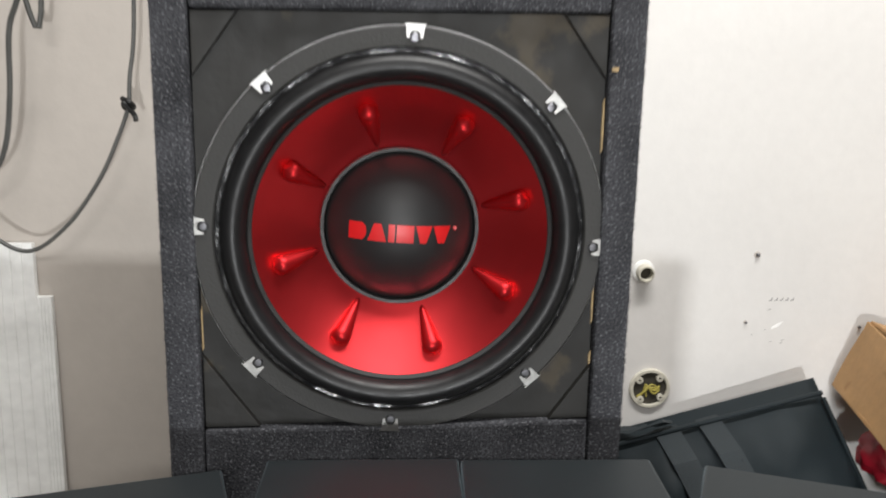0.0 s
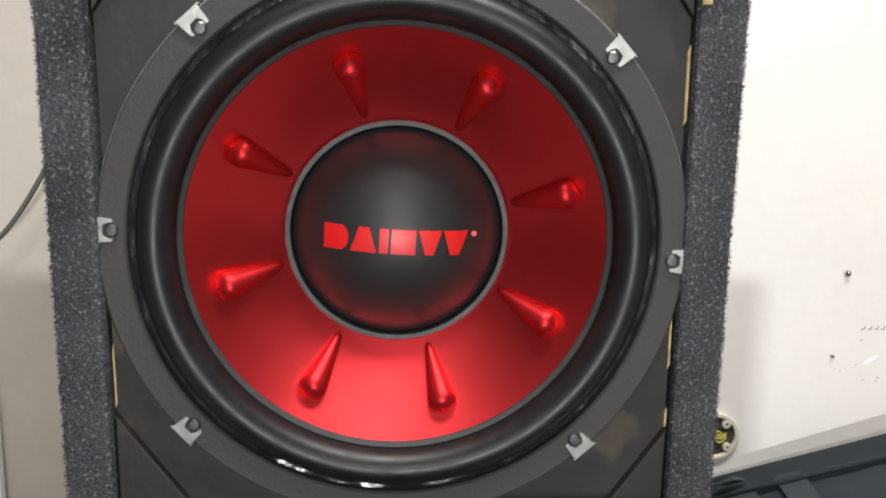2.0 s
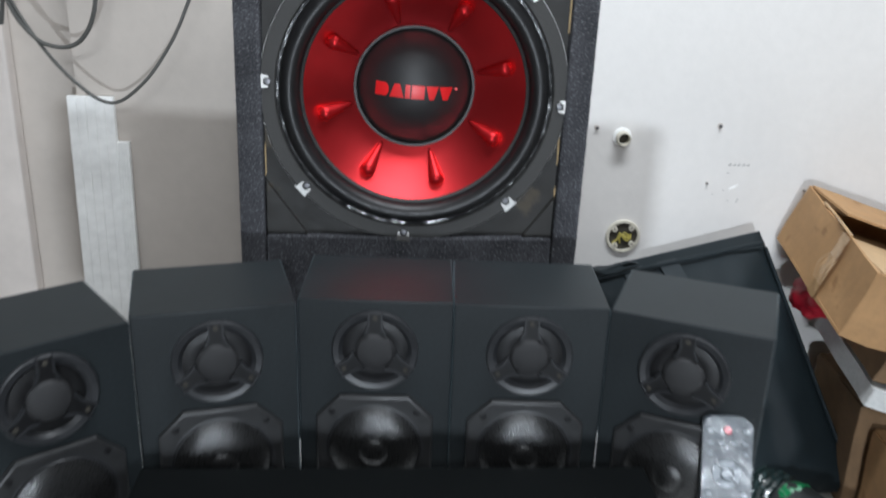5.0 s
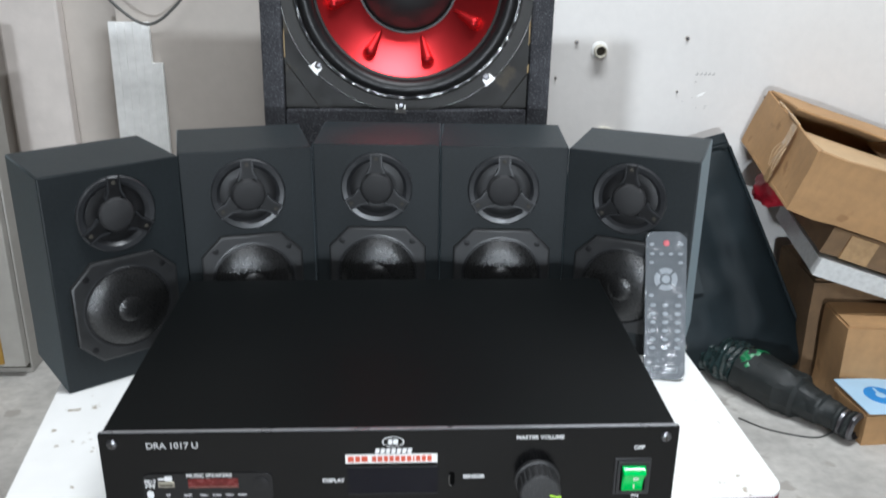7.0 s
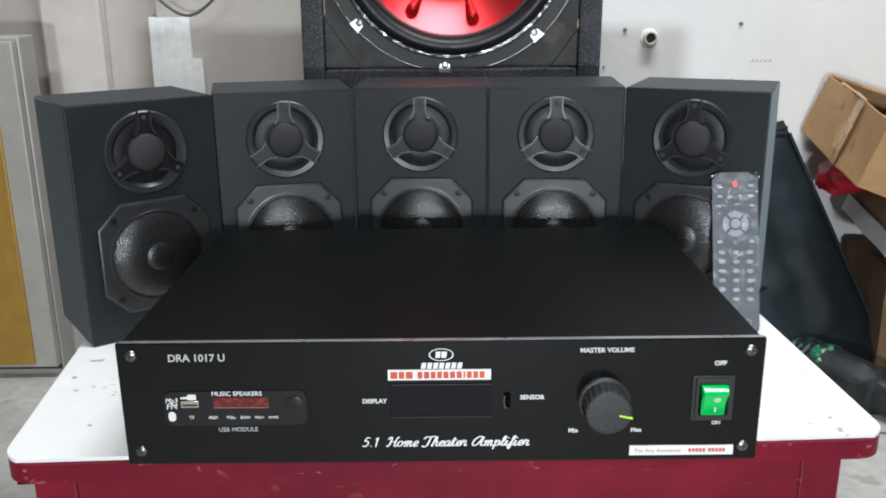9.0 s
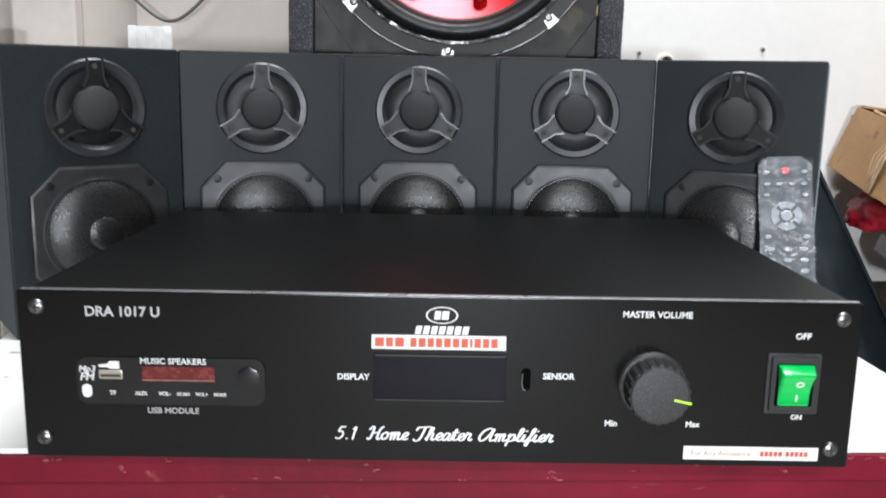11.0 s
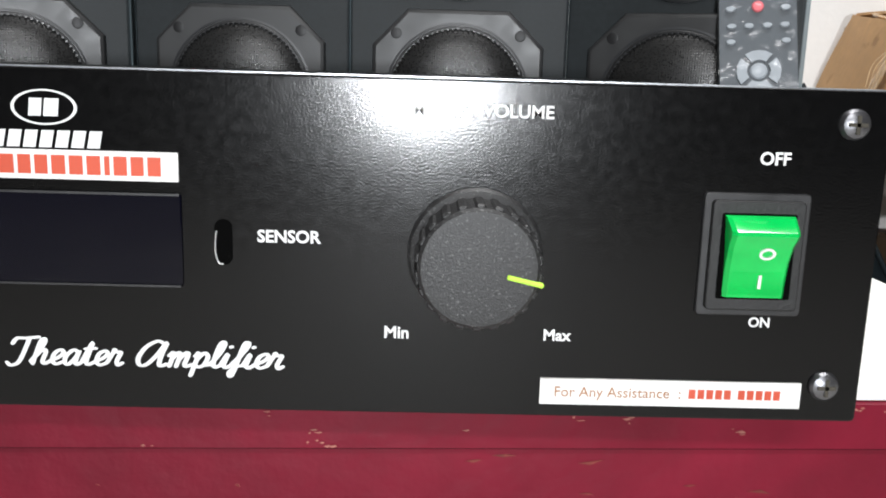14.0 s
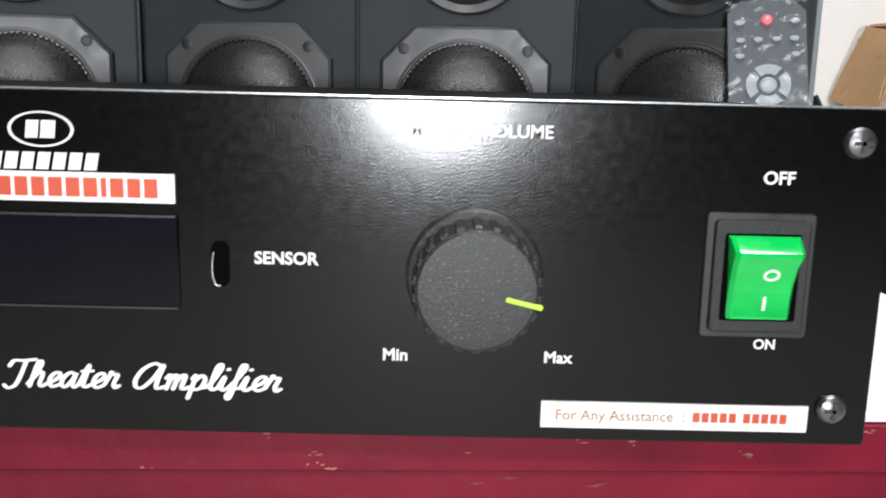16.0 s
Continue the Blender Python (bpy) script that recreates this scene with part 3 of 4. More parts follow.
SCRIPT["r"] = (0.72, [(0.00, 0.15), (0.16, 0.80), (0.20, 1.05), (0.30, 0.86), (0.52, 0.86), (0.44, 0.30), (0.54, 0.00), (0.72, 0.15)])
SCRIPT["p"] = (0.78, [(0.05, 0.70), (0.18, 0.95), (0.14, 0.20), (0.10, -0.60)], [(0.15, 0.50), (0.42, 0.95), (0.62, 0.70), (0.56, 0.18), (0.34, 0.00), (0.14, 0.14)], [(0.50, 0.08), (0.78, 0.15)])
SCRIPT["l"] = (0.50, [(0.00, 0.15), (0.26, 0.75), (0.42, 1.50), (0.32, 1.72), (0.20, 1.40), (0.16, 0.30), (0.30, 0.00), (0.50, 0.15)])
SCRIPT["i"] = (0.46, [(0.00, 0.15), (0.18, 0.92), (0.14, 0.20), (0.27, 0.00), (0.46, 0.15)], [(0.22, 1.36), (0.26, 1.40)])
SCRIPT["f"] = (0.54, [(0.00, 0.15), (0.30, 0.80), (0.52, 1.50), (0.42, 1.72), (0.30, 1.40), (0.22, -0.20), (0.13, -0.60), (0.03, -0.35), (0.22, 0.05), (0.54, 0.15)])


def script_word(word, xa, xb, z, unit, parent, material, pen=0.21, slant=0.22):
    """A word in brush script on a face that looks to -y, from xa to xb, its foot at z."""
    lines, at = [], 0.0
    for letter in word:
        for stroke in SCRIPT[letter][1:]:
            pts = [Vector((at + x + slant * y, y)) for x, y in stroke]
            ext = [2 * pts[0] - pts[1]] + pts + [2 * pts[-1] - pts[-2]]
            line = []
            for k in range(1, len(ext) - 2):
                a, b, c, d = ext[k - 1:k + 3]
                for q in range(6):
                    s = q / 6
                    line.append(0.5 * (2 * b + (c - a) * s + (2 * a - 5 * b + 4 * c - d) * s * s + (3 * b - a - 3 * c + d) * s ** 3))
            lines.append(line + [pts[-1]])
        at += SCRIPT[letter][0]
    lo, hi = min(p.x for li in lines for p in li) - pen / 2, max(p.x for li in lines for p in li) + pen / 2
    kx = (xb - xa) / (hi - lo)
    bm = bmesh.new()
    for n, line in enumerate(lines):
        pairs = []
        for k, p in enumerate(line):
            d = (line[min(k + 1, len(line) - 1)] - line[max(k - 1, 0)]).normalized()
            side = Vector((-d.y, d.x)) * pen * (0.42 + 0.10 * abs(d.y))
            y = -0.0001 - 0.00012 * (n % 3) - 0.0001 * k / len(line)
            pairs.append([bm.verts.new((xa + (q.x - lo) * kx, y, z + q.y * unit)) for q in (p - side, p + side)])
        for a, b in zip(pairs, pairs[1:]):
            bm.faces.new((a[0], a[1], b[1], b[0]))
        for end, tip, y in ((line[0], line[1], -0.00012 - 0.00012 * (n % 3)), (line[-1], line[-2], -0.00022 - 0.00012 * (n % 3))):
            d = (end - tip).normalized()
            side = Vector((-d.y, d.x))
            fan = [end + pen * 0.46 * (math.cos(math.pi * j / 6) * side + math.sin(math.pi * j / 6) * d) for j in range(7)]
            bm.faces.new([bm.verts.new((xa + (q.x - lo) * kx, y, z + q.y * unit)) for q in fan])
    part("lettering", bm, material, parent)


def amplifier():
    t = thing("amplifier", pose(0.0, 0.0, T), "black steel home theatre amplifier with a printed front panel", "amplifier")
    b, top, w, depth = 0.0056, 0.0945, 0.2145, 0.288
    part("front_panel", prism(rounded(-w, w, b, top, 0.0012, 2), 0.0, 0.0035, 0.0006), M_AMP, t, "black textured front plate")
    part("cover", box(-w + 0.0015, w - 0.0015, 0.0040, depth, b + 0.001, top - 0.0012, 0.0012), M_AMPTOP, t, "black powder-coated cover")
    # Thin pale metallic strip along the top of the front plate.
    part("top_edge", box(-w + 0.002, w - 0.002, 0.0008, 0.0040, top - 0.0002, top + 0.0004), M_EDGE, t, "thin pale metallic top edge")
    for x in (-0.18, 0.18):
        for y in (0.06, 0.26):
            part("foot", box(x - 0.009, x + 0.009, y - 0.009, y + 0.009, 0.0, b + 0.0008, 0.0015), M_RUBBER, t)
    for x in (-0.2045, 0.2045):
        for z in (0.016, 0.086):
            s = part("screw", lathe([(0.0040, 0), (0.0040, -0.0008), (0.0034, -0.0018), (0.002, -0.0024), (0, -0.0026)], 20, cx=x, cz=z), M_SCREW, t)
            bm = box(x - 0.0024, x + 0.0024, -0.0028, -0.0020, z - 0.0005, z + 0.0005)
            part("cross_slot", box(x - 0.0005, x + 0.0005, -0.0028, -0.0020, z - 0.0024, z + 0.0024, bm=bm), M_DARK, s)
    # volume knob
    kx, kz, n = 0.1091, 0.0499, 22
    knob = part("knob", lathe([(0.0176, 0.0), (0.0176, -0.0016), (0.0168, -0.0026), (0.0152, -0.0032), (0.0151, -0.0168), (0.0149, -0.0178), (0.0141, -0.0184), (0.0120, -0.0186), (0.0, -0.0185)], 66, cx=kx, cz=kz), M_KNOB, t, "black ribbed volume knob")
    for k in range(n):
        a = 2 * math.pi * k / n
        part("rib", box(-0.0013, 0.0013, -0.0174, -0.0045, 0.0143, 0.01575, 0.0005, 1), M_KNOB, knob, m=pose(kx, 0, kz) @ Matrix.Rotation(a, 4, "Y"))
    part("pointer", box(0.0070, 0.0161, -0.0191, -0.0175, -0.0006, 0.0006, 0.0003, 1), M_YGREEN, knob, "bright yellow-green pointer line", m=pose(kx, 0, kz, 0, 13, 0))
    # rocker switch
    sx, sz = 0.1816, 0.0516
    switch = part("rocker_switch", prism(rounded(sx - 0.0139, sx + 0.0139, sz - 0.0163, sz + 0.0163, 0.0012, 3), -0.0011, 0.0, 0.0004), M_BEZEL, t, "black switch surround")
    part("inner_frame", prism(rounded(sx - 0.0121, sx + 0.0121, sz - 0.0145, sz + 0.0145, 0.0012, 3), -0.0030, -0.0010, 0.0005), M_FRAME, switch, "grey-black raised inner frame")
    part("well", prism(rounded(sx - 0.0097, sx + 0.0097, sz - 0.0113, sz + 0.0113, 0.0006, 2), -0.00315, -0.0028), M_BLACK, switch, "black plate for the shade in the gap round the rocker")
    # each row: height, depth of the face, half width there
    bm = bmesh.new()
    rows = [(-0.0106, -0.0030, 0.0083), (-0.0106, -0.0042, 0.0081), (-0.0060, -0.0046, 0.0081), (-0.0010, -0.0056, 0.0082), (0.0035, -0.0074, 0.0084), (0.0058, -0.0093, 0.0086),
            (0.0066, -0.0097, 0.0086), (0.0075, -0.0095, 0.0086), (0.0104, -0.0058, 0.0089), (0.0108, -0.0045, 0.0090), (0.0108, -0.0030, 0.0090)]
    rings = []
    for z, y, h in rows:
        c = 0.0012 if y < -0.0032 else 0.0
        rings.append([bm.verts.new((sx + q, p, sz + z)) for q, p in ((-h, -0.0030), (-h, min(-0.0030, y + c)), (-h + 0.8 * c, y), (h - 0.8 * c, y), (h, min(-0.0030, y + c)), (h, -0.0030))])
    for a, b in zip(rings, rings[1:]):
        for k in range(5):
            bm.faces.new((a[k], a[k + 1], b[k + 1], b[k]))
    bm.faces.new(rings[0])
    bm.faces.new(rings[-1][::-1])
    bmesh.ops.remove_doubles(bm, verts=bm.verts[:], dist=1e-6)
    rocker = part("rocker", bm, M_GREEN, switch, "glossy green translucent rocker", smooth=24)
    part("off_mark", lathe([(0.0021, 0.0006), (0.0021, -0.0004), (0.0014, -0.0004), (0.0014, 0.0006)], 24), M_INK, rocker, m=pose(sx + 0.0014, -0.0067, sz + 0.0016, 22) @ Matrix.Diagonal((1, 1, 0.8, 1)))
    part("on_mark", box(-0.0004, 0.0004, -0.0004, 0.0, -0.0018, 0.0018), M_INK, rocker, m=pose(sx + 0.0008, -0.0047, sz - 0.0062, 5))
    for k in range(13):
        z = -0.0098 + 0.0005 * k
        part("grip_line", box(sx - 0.0068, sx + 0.0068, -0.0047 - max(0.0, 0.0002 * (z + 0.006) / 0.001), -0.0042, sz + z, sz + z + 0.0002), M_GREEN, rocker)
    # display, sensor, module
    disp = part("display", prism(rounded(-0.0342, 0.0337, 0.0397, 0.0638, 0.0008, 2), -0.0007, 0.0005, 0.0004), M_GLASS, t, "dark glossy display window")
    part("lower_rim", box(-0.0337, 0.0332, -0.0012, -0.0006, 0.0394, 0.0399), M_BEZEL, disp)
    part("upper_rim", box(-0.0337, 0.0332, -0.0011, -0.0006, 0.0632, 0.0638), M_BEZEL, disp)
    sens = part("sensor_slot", prism(rounded(0.0418, 0.0464, 0.0455, 0.0575, 0.0022, 6), -0.0003, 0.0005), M_BLACK, t, "black plate for the shaded slot over the remote sensor")
    # Thin bright metallic sliver down the left edge of the slot.
    part("bright_edge", sweep([(0.0424, -0.0004, 0.0545), (0.0421, -0.0005, 0.0518), (0.0421, -0.0005, 0.0487), (0.0428, -0.0004, 0.0462), (0.0441, -0.0004, 0.0457)], 0.00022, 6), M_CLIP, sens, "bright metallic sliver on the left edge of the slot")
    mod = part("usb_module", prism(rounded(-0.186, -0.090, 0.0350, 0.0600, 0.005, 5), -0.0009, 0.0002, 0.0004), M_MODULE, t, "glossy black media module")
    part("led_readout", box(-0.1525, -0.1155, -0.0013, -0.0008, 0.0490, 0.0555), M_REDLED, mod, "dim red segment readout")
    part("readout_line", box(-0.1525, -0.1155, -0.0015, -0.0008, 0.0480, 0.0486), M_CHIP, mod)
    slot = part("usb_slot", box(-0.1745, -0.1625, -0.0016, -0.0008, 0.0485, 0.0535, 0.0004), M_SLOT, mod, "metal memory-stick slot")
    part("slot_mouth", box(-0.1735, -0.1635, -0.0019, -0.0014, 0.0498, 0.0512), M_DARK, slot)
    part("stick_sign", prism([(-0.1745, 0.0548), (-0.170, 0.0548), (-0.169, 0.0540), (-0.164, 0.0540), (-0.164, 0.0580), (-0.169, 0.0580), (-0.170, 0.0565), (-0.1745, 0.0560)], -0.0012, -0.0009), M_INK, mod)
    part("ir_window", lathe([(0.0062, -0.0008), (0.0060, -0.0014), (0.0045, -0.0017), (0, -0.0018)], 24, cx=-0.0985, cz=0.0500), M_MODULE, mod)
    part("wireless_sign", prism(rounded(-0.1835, -0.1785, 0.0385, 0.0455, 0.0024, 5), -0.0012, -0.0009), M_INK, mod)
    writing("lettering", "Mp3", 0.0085, mod, -0.1805, -0.00095, 0.0520, M_INK, 0.2, 0.01)
    writing("lettering", "FM", 0.0075, mod, -0.1805, -0.00095, 0.0475, M_INK, 0.2, 0.01)
    writing("lettering", "MUSIC SPEAKERS", 0.0335, mod, -0.1365, -0.00095, 0.0568, M_INK, 0, 0.01)
    for x, s in ((-0.1680, "TF"), (-0.1535, "AUX"), (-0.1415, "VOL-"), (-0.1320, "SCAN"), (-0.1225, "VOL+"), (-0.1130, "MODE")):
        writing("lettering", s, 0.0034 if s == "TF" else 0.0064, mod, x, -0.00095, 0.0400, M_INK, 0, 0.02)
    F = -0.0001
    writing("lettering", "DRA 1017 U", 0.0375, t, -0.1615, F, 0.0815, M_INKG, 0, 0.024)
    writing("lettering", "USB MODULE", 0.0265, t, -0.1375, F, 0.0300, M_INKG, 0, 0.01)
    writing("lettering", "DISPLAY", 0.0165, t, -0.0445, F, 0.0500, M_INK, 0, 0.028)
    writing("lettering", "SENSOR", 0.0164, t, 0.0610, F, 0.0518, M_INK, 0, 0.028)
    writing("lettering", "MASTER VOLUME", 0.0356, t, 0.1100, F, 0.0853, M_INK, 0, 0.02)
    writing("lettering", "OFF", 0.0080, t, 0.1853, F, 0.0752, M_INK, 0, 0.026)
    writing("lettering", "ON", 0.0057, t, 0.1853, F, 0.0320, M_INK, 0, 0.026)
    writing("lettering", "Min", 0.0064, t, 0.0891, F, 0.0268, M_INK, 0, 0.026)
    writing("lettering", "Max", 0.0074, t, 0.1318, F, 0.0270, M_INK, 0, 0.026)
    for word, xa, xb in (("5.1", -0.0543, -0.0425), ("Home", -0.0381, -0.0155), ("Theater", -0.0139, 0.0174), ("Amplifier", 0.0203, 0.0598)):
        script_word(word, xa, xb, 0.0176, 0.0041, t, M_INK)
    # maker's sign, its name as plain bars
    ring = bmesh.new()
    lathe([(0.0082, 0.0), (0.0082, -0.0002), (0.0074, -0.0002), (0.0074, 0.0)], 40, ring)
    part("oval_sign", ring, M_INK, t, m=pose(0.0003, F, 0.0847) @ Matrix.Diagonal((1, 1, 0.54, 1)))
    bars("sign_bar", [(-0.0037, -0.0006), (0.0000, 0.0036)], 0.0825, 0.0869, F, t, M_INK, 0.0005)
    bars("name_bar", [(-0.0135 + 0.0040 * k, -0.0104 + 0.0040 * k) for k in range(7)], 0.0747, 0.0790, F, t, M_INK, 0.0009)
    tag = part("shop_sticker", box(-0.0353, 0.0332, -0.0008, 0.0001, 0.0668, 0.0742), M_STICK, t, "white paper sticker with red print")
    x, spans = -0.0336, []
    for k, wd in enumerate((0.0046, 0.0036, 0.0046, 0, 0.0032, 0.0036, 0.0032, 0.0032, 0.0034, 0.0034, 0.0034, 0.0013, 0.0033, 0.0032, 0.0033)):
        if wd:
            spans.append((x, x + wd))
            x += wd + 0.0010
        else:
            x += 0.0022
    bars("print_bar", spans, 0.0681, 0.0729, -0.0008, tag, M_REDINK)
    tag = part("help_sticker", box(0.1278, 0.1984, -0.0008, 0.0001, 0.0094, 0.0166), M_STICK, t, "white paper sticker with brown print")
    writing("lettering", "For Any Assistance  :", 0.0340, tag, 0.1488, -0.0009, 0.0117, M_TANINK, 0, 0.0)
    bars("print_bar", [(0.1680 + 0.0024 * k + (0.0014 if k > 4 else 0), 0.1698 + 0.0024 * k + (0.0014 if k > 4 else 0)) for k in range(10)], 0.0117, 0.0143, -0.0008, tag, M_REDINK)


amplifier()


# ---- satellite loudspeakers ----
def satellite():
    w, h, d = 0.1342, 0.2226, 0.106
    t = thing("satellite_speaker", Matrix.Identity(4), "black vinyl bookshelf satellite speaker with two drivers", "speaker", "satellite speakers")
    part("cabinet", box(-w / 2, w / 2, 0, d, 0, h, 0.0018), M_SAT, t)
    tz, r = 0.1759, 0.0380
    tw = part("tweeter", lathe([(r, 0.0005), (r, -0.0030), (r - 0.0015, -0.0042), (r - 0.0060, -0.0034), (r - 0.0095, 0.0000)], 56, cz=tz), M_TWEET, t, "black round tweeter ring")
    part("waveguide", lathe([(r - 0.0094, -0.0001), (0.0240, -0.0012), (0.0190, -0.0014), (0.0150, -0.0006), (0, -0.0006)], 48, cz=tz), M_GUIDE, tw, "black waveguide, darkened in place of a shaded recess")
    part("dome", lathe([(0.0175, -0.0004), (0.0172, -0.0042), (0.0150, -0.0064), (0.0110, -0.0078), (0.006, -0.0085), (0, -0.0087)], 40, cz=tz), M_TWDOME, tw, "black cloth dome")
    for a in (0, 122, 238):
        bm = bmesh.new()
        for s in (-1, 1):
            q = [(s * 0.0100, 0.0165), (s * 0.0066, 0.024), (s * 0.0064, r - 0.0005), (s * 0.0050, r - 0.0005), (s * 0.0050, 0.024), (s * 0.0080, 0.0160)]
            prism(q if s > 0 else q[::-1], -0.0060, -0.0005, bm=bm)
        part("spoke", bm, M_TWEET, tw, m=pose(0, 0, tz) @ Matrix.Rotation(radians(a), 4, "Y"))
        web = prism([(-0.0078, 0.0168), (-0.0052, 0.0240), (-0.0052, r - 0.0022), (0.0052, r - 0.0022), (0.0052, 0.0240), (0.0078, 0.0168)][::-1], -0.0042, -0.0006)
        part("spoke_web", web, M_GUIDE, tw, m=pose(0, 0, tz) @ Matrix.Rotation(radians(a), 4, "Y"))
        part("screw", lathe([(0.0022, -0.0040), (0.0020, -0.0047), (0, -0.0049)], 12, cz=r - 0.0062), M_DARK, tw, m=pose(0, 0, tz) @ Matrix.Rotation(radians(a), 4, "Y"))
    wz, q, c = 0.0795, 0.0525, 0.0215
    octo = [(-q + c, q), (q - c, q), (q, q - c), (q, -q + c), (q - c, -q), (-q + c, -q), (-q, -q + c), (-q, q - c)]
    bm = prism([(x, z + wz) for x, z in octo[::-1]], -0.0056, 0.0, 0.0024)
    drv = part("driver", bm, M_PLATE, t, "grey-black octagonal driver plate")
    lip = [(0.0450, -0.0049), (0.0448, -0.0056), (0.0436, -0.0058), (0.0430, -0.0052)]
    part("inner_lip", lathe(lip, 64, cz=wz), M_TWEET, drv)
    part("surround", lathe([(0.0431, -0.0053), (0.0424, -0.0062), (0.0414, -0.0064), (0.0408, -0.0058)], 64, cz=wz), M_RUBBER, drv)
    part("cone", lathe([(0.0409, -0.0057), (0.036, -0.0085), (0.029, -0.0108), (0.020, -0.0124), (0.0128, -0.0129), (0.011, -0.0140), (0.006, -0.0152), (0, -0.0155)], 64, cz=wz), M_PAPER, drv, "woven black cone")
    bm = bmesh.new()
    for k in range(80):
        a = 2 * math.pi * k / 80
        x, z, d = math.sin(a), math.cos(a), 0.00055
        prism([(0.0412 * x - d, wz + 0.0412 * z - d), (0.0412 * x + d, wz + 0.0412 * z - d), (0.0412 * x + d, wz + 0.0412 * z + d), (0.0412 * x - d, wz + 0.0412 * z + d)], -0.0072, -0.0058, bm=bm)
    part("beaded_edge", bm, M_TWEET, drv)
    for x in (-0.0378, 0.0378):
        for z in (-0.0378, 0.0378):
            part("screw", lathe([(0.0036, -0.0049), (0.0034, -0.0056), (0.0026, -0.0058), (0, -0.0056)], 14, cx=x, cz=wz + z), M_GUIDE, drv)
    return t


first = satellite()
spots = [(-0.2684, 0.2595, 36.2), (-0.1518, 0.3219, 13.4), (-0.0197, 0.3439, -2.7), (0.1148, 0.3345, -3.3), (0.2421, 0.3011, -24.1)]
first.matrix_basis = pose(spots[0][0], spots[0][1], T, 0, 0, spots[0][2])
for sx_, sy_, yaw_ in spots[1:]:
    copy_thing(first, pose(sx_, sy_, T, 0, 0, yaw_))


# ---- the subwoofer ----
def subwoofer():
    t = thing("subwoofer", pose(0.0148, 0.492, 0), "tall carpet-covered subwoofer box with a large red-coned driver", "subwoofer")
    zc, lean = T + 0.3725, 0.010

    def leaning(bm):
        for v in bm.verts:
            v.co.x += lean * (v.co.z - zc)
        return bm

    W, x0, x1, z0, z1, H, D = 0.1705, -0.1455, 0.1450, T + 0.2275, T + 0.530, T + 0.605, 0.34
    part("side_left", leaning(box(-W, x0, 0, D, 0, H, 0.004)), M_CARPET, t, "grey flecked carpet covering")
    part("side_right", leaning(box(x1, W, 0, D, 0, H, 0.004)), M_CARPET, t, "grey flecked carpet covering")
    part("bottom_front", leaning(box(x0 + 0.0005, x1 - 0.0005, 0.002, D, 0, z0, 0.003)), M_CARPET, t, "grey flecked carpet covering")
    part("top_front", leaning(box(x0 + 0.0005, x1 - 0.0005, 0.002, D, z1, H, 0.003)), M_CARPET, t, "grey flecked carpet covering")
    rnd = random.Random(21)
    for s, inner in ((-1, x0), (1, x1)):
        # loose pile along the edges of the covering
        bm = bmesh.new()
        for k in range(4200):
            z = rnd.uniform(T + 0.05, H - 0.004)
            edge, out_way = (s * W, s) if k % 3 else (inner, -s)
            p = Vector((edge - out_way * 0.0012, rnd.uniform(-0.0005, 0.004), z))
            d = Vector((out_way * rnd.uniform(0.4, 1.0), rnd.uniform(-0.8, 0.2), rnd.uniform(-0.7, 0.7))) * rnd.uniform(0.0006, 0.0019)
            side = Vector((0.0, 0.3, 1.0)) * rnd.uniform(0.0002, 0.0004)
            bm.faces.new([bm.verts.new(q) for q in (p - side, p + side, p + d)])
        tagged(part("carpet_fringe", leaning(bm), M_CARPET, t), "frayed grey carpet edge", kind="stuff")
    bm = bmesh.new()
    n = 96
    loops = []
    for y in (0.010, 0.028):
        hole, rim = [], []
        for k in range(n):
            a = 2 * math.pi * (k + 0.5) / n
            c, s = math.cos(a), math.sin(a)
            hole.append(bm.verts.new((0.1400 * c, y, zc + 0.1400 * s)))
            ex, ez = (x1 - 0.0005 if c > 0 else -x0 - 0.0005) / max(abs(c), 1e-6), ((z1 - zc) if s > 0 else (zc - z0)) / max(abs(s), 1e-6) - 0.0005
            r = min(ex, ez)
            rim.append(bm.verts.new((r * c, y, zc + r * s)))
        loops += [hole, rim]
    for a, b in ((0, 1), (2, 3), (0, 2), (1, 3)):
        for k in range(n):
            j = (k + 1) % n
            bm.faces.new((loops[a][k], loops[a][j], loops[b][j], loops[b][k]))
    part("baffle", leaning(bm), M_BAFFLE, t, "black painted wooden baffle")
    part("back_board", leaning(box(x0 + 0.0005, x1 - 0.0005, D - 0.02, D - 0.002, z0 + 0.0005, z1 - 0.0005)), M_BAFFLE, t)
    for sx, sz, g in ((-1, -1, 0.056), (1, -1, 0.042), (1, 1, 0.044), (-1, 1, 0.044)):
        cx, cz = (x0 + 0.001 if sx < 0 else x1 - 0.001), (z0 + 0.001 if sz < 0 else z1 - 0.001)
        tri = [(cx, cz), (cx - sx * g * 0.72, cz), (cx, cz - sz * g)]
        part("corner_gusset", leaning(prism(tri if sx * sz > 0 else tri[::-1], 0.0045, 0.0098, 0.0008)), M_BAFFLE, t)
    for x, za, zb, wd in ((x1 - 0.0014, T + 0.432, T + 0.472, 0.0016), (x1 - 0.0014, T + 0.303, T + 0.340, 0.0013), (x0 + 0.0005, T + 0.287, T + 0.322, 0.0010), (x1 - 0.0010, T + 0.270, T + 0.282, 0.0016)):
        part("bare_wood_sliver", leaning(prism([(x, za), (x + wd, za + 0.003), (x + wd * 0.7, zb), (x - wd * 0.2, zb - 0.004)], 0.0085, 0.0102)), M_BAREWOOD, t)
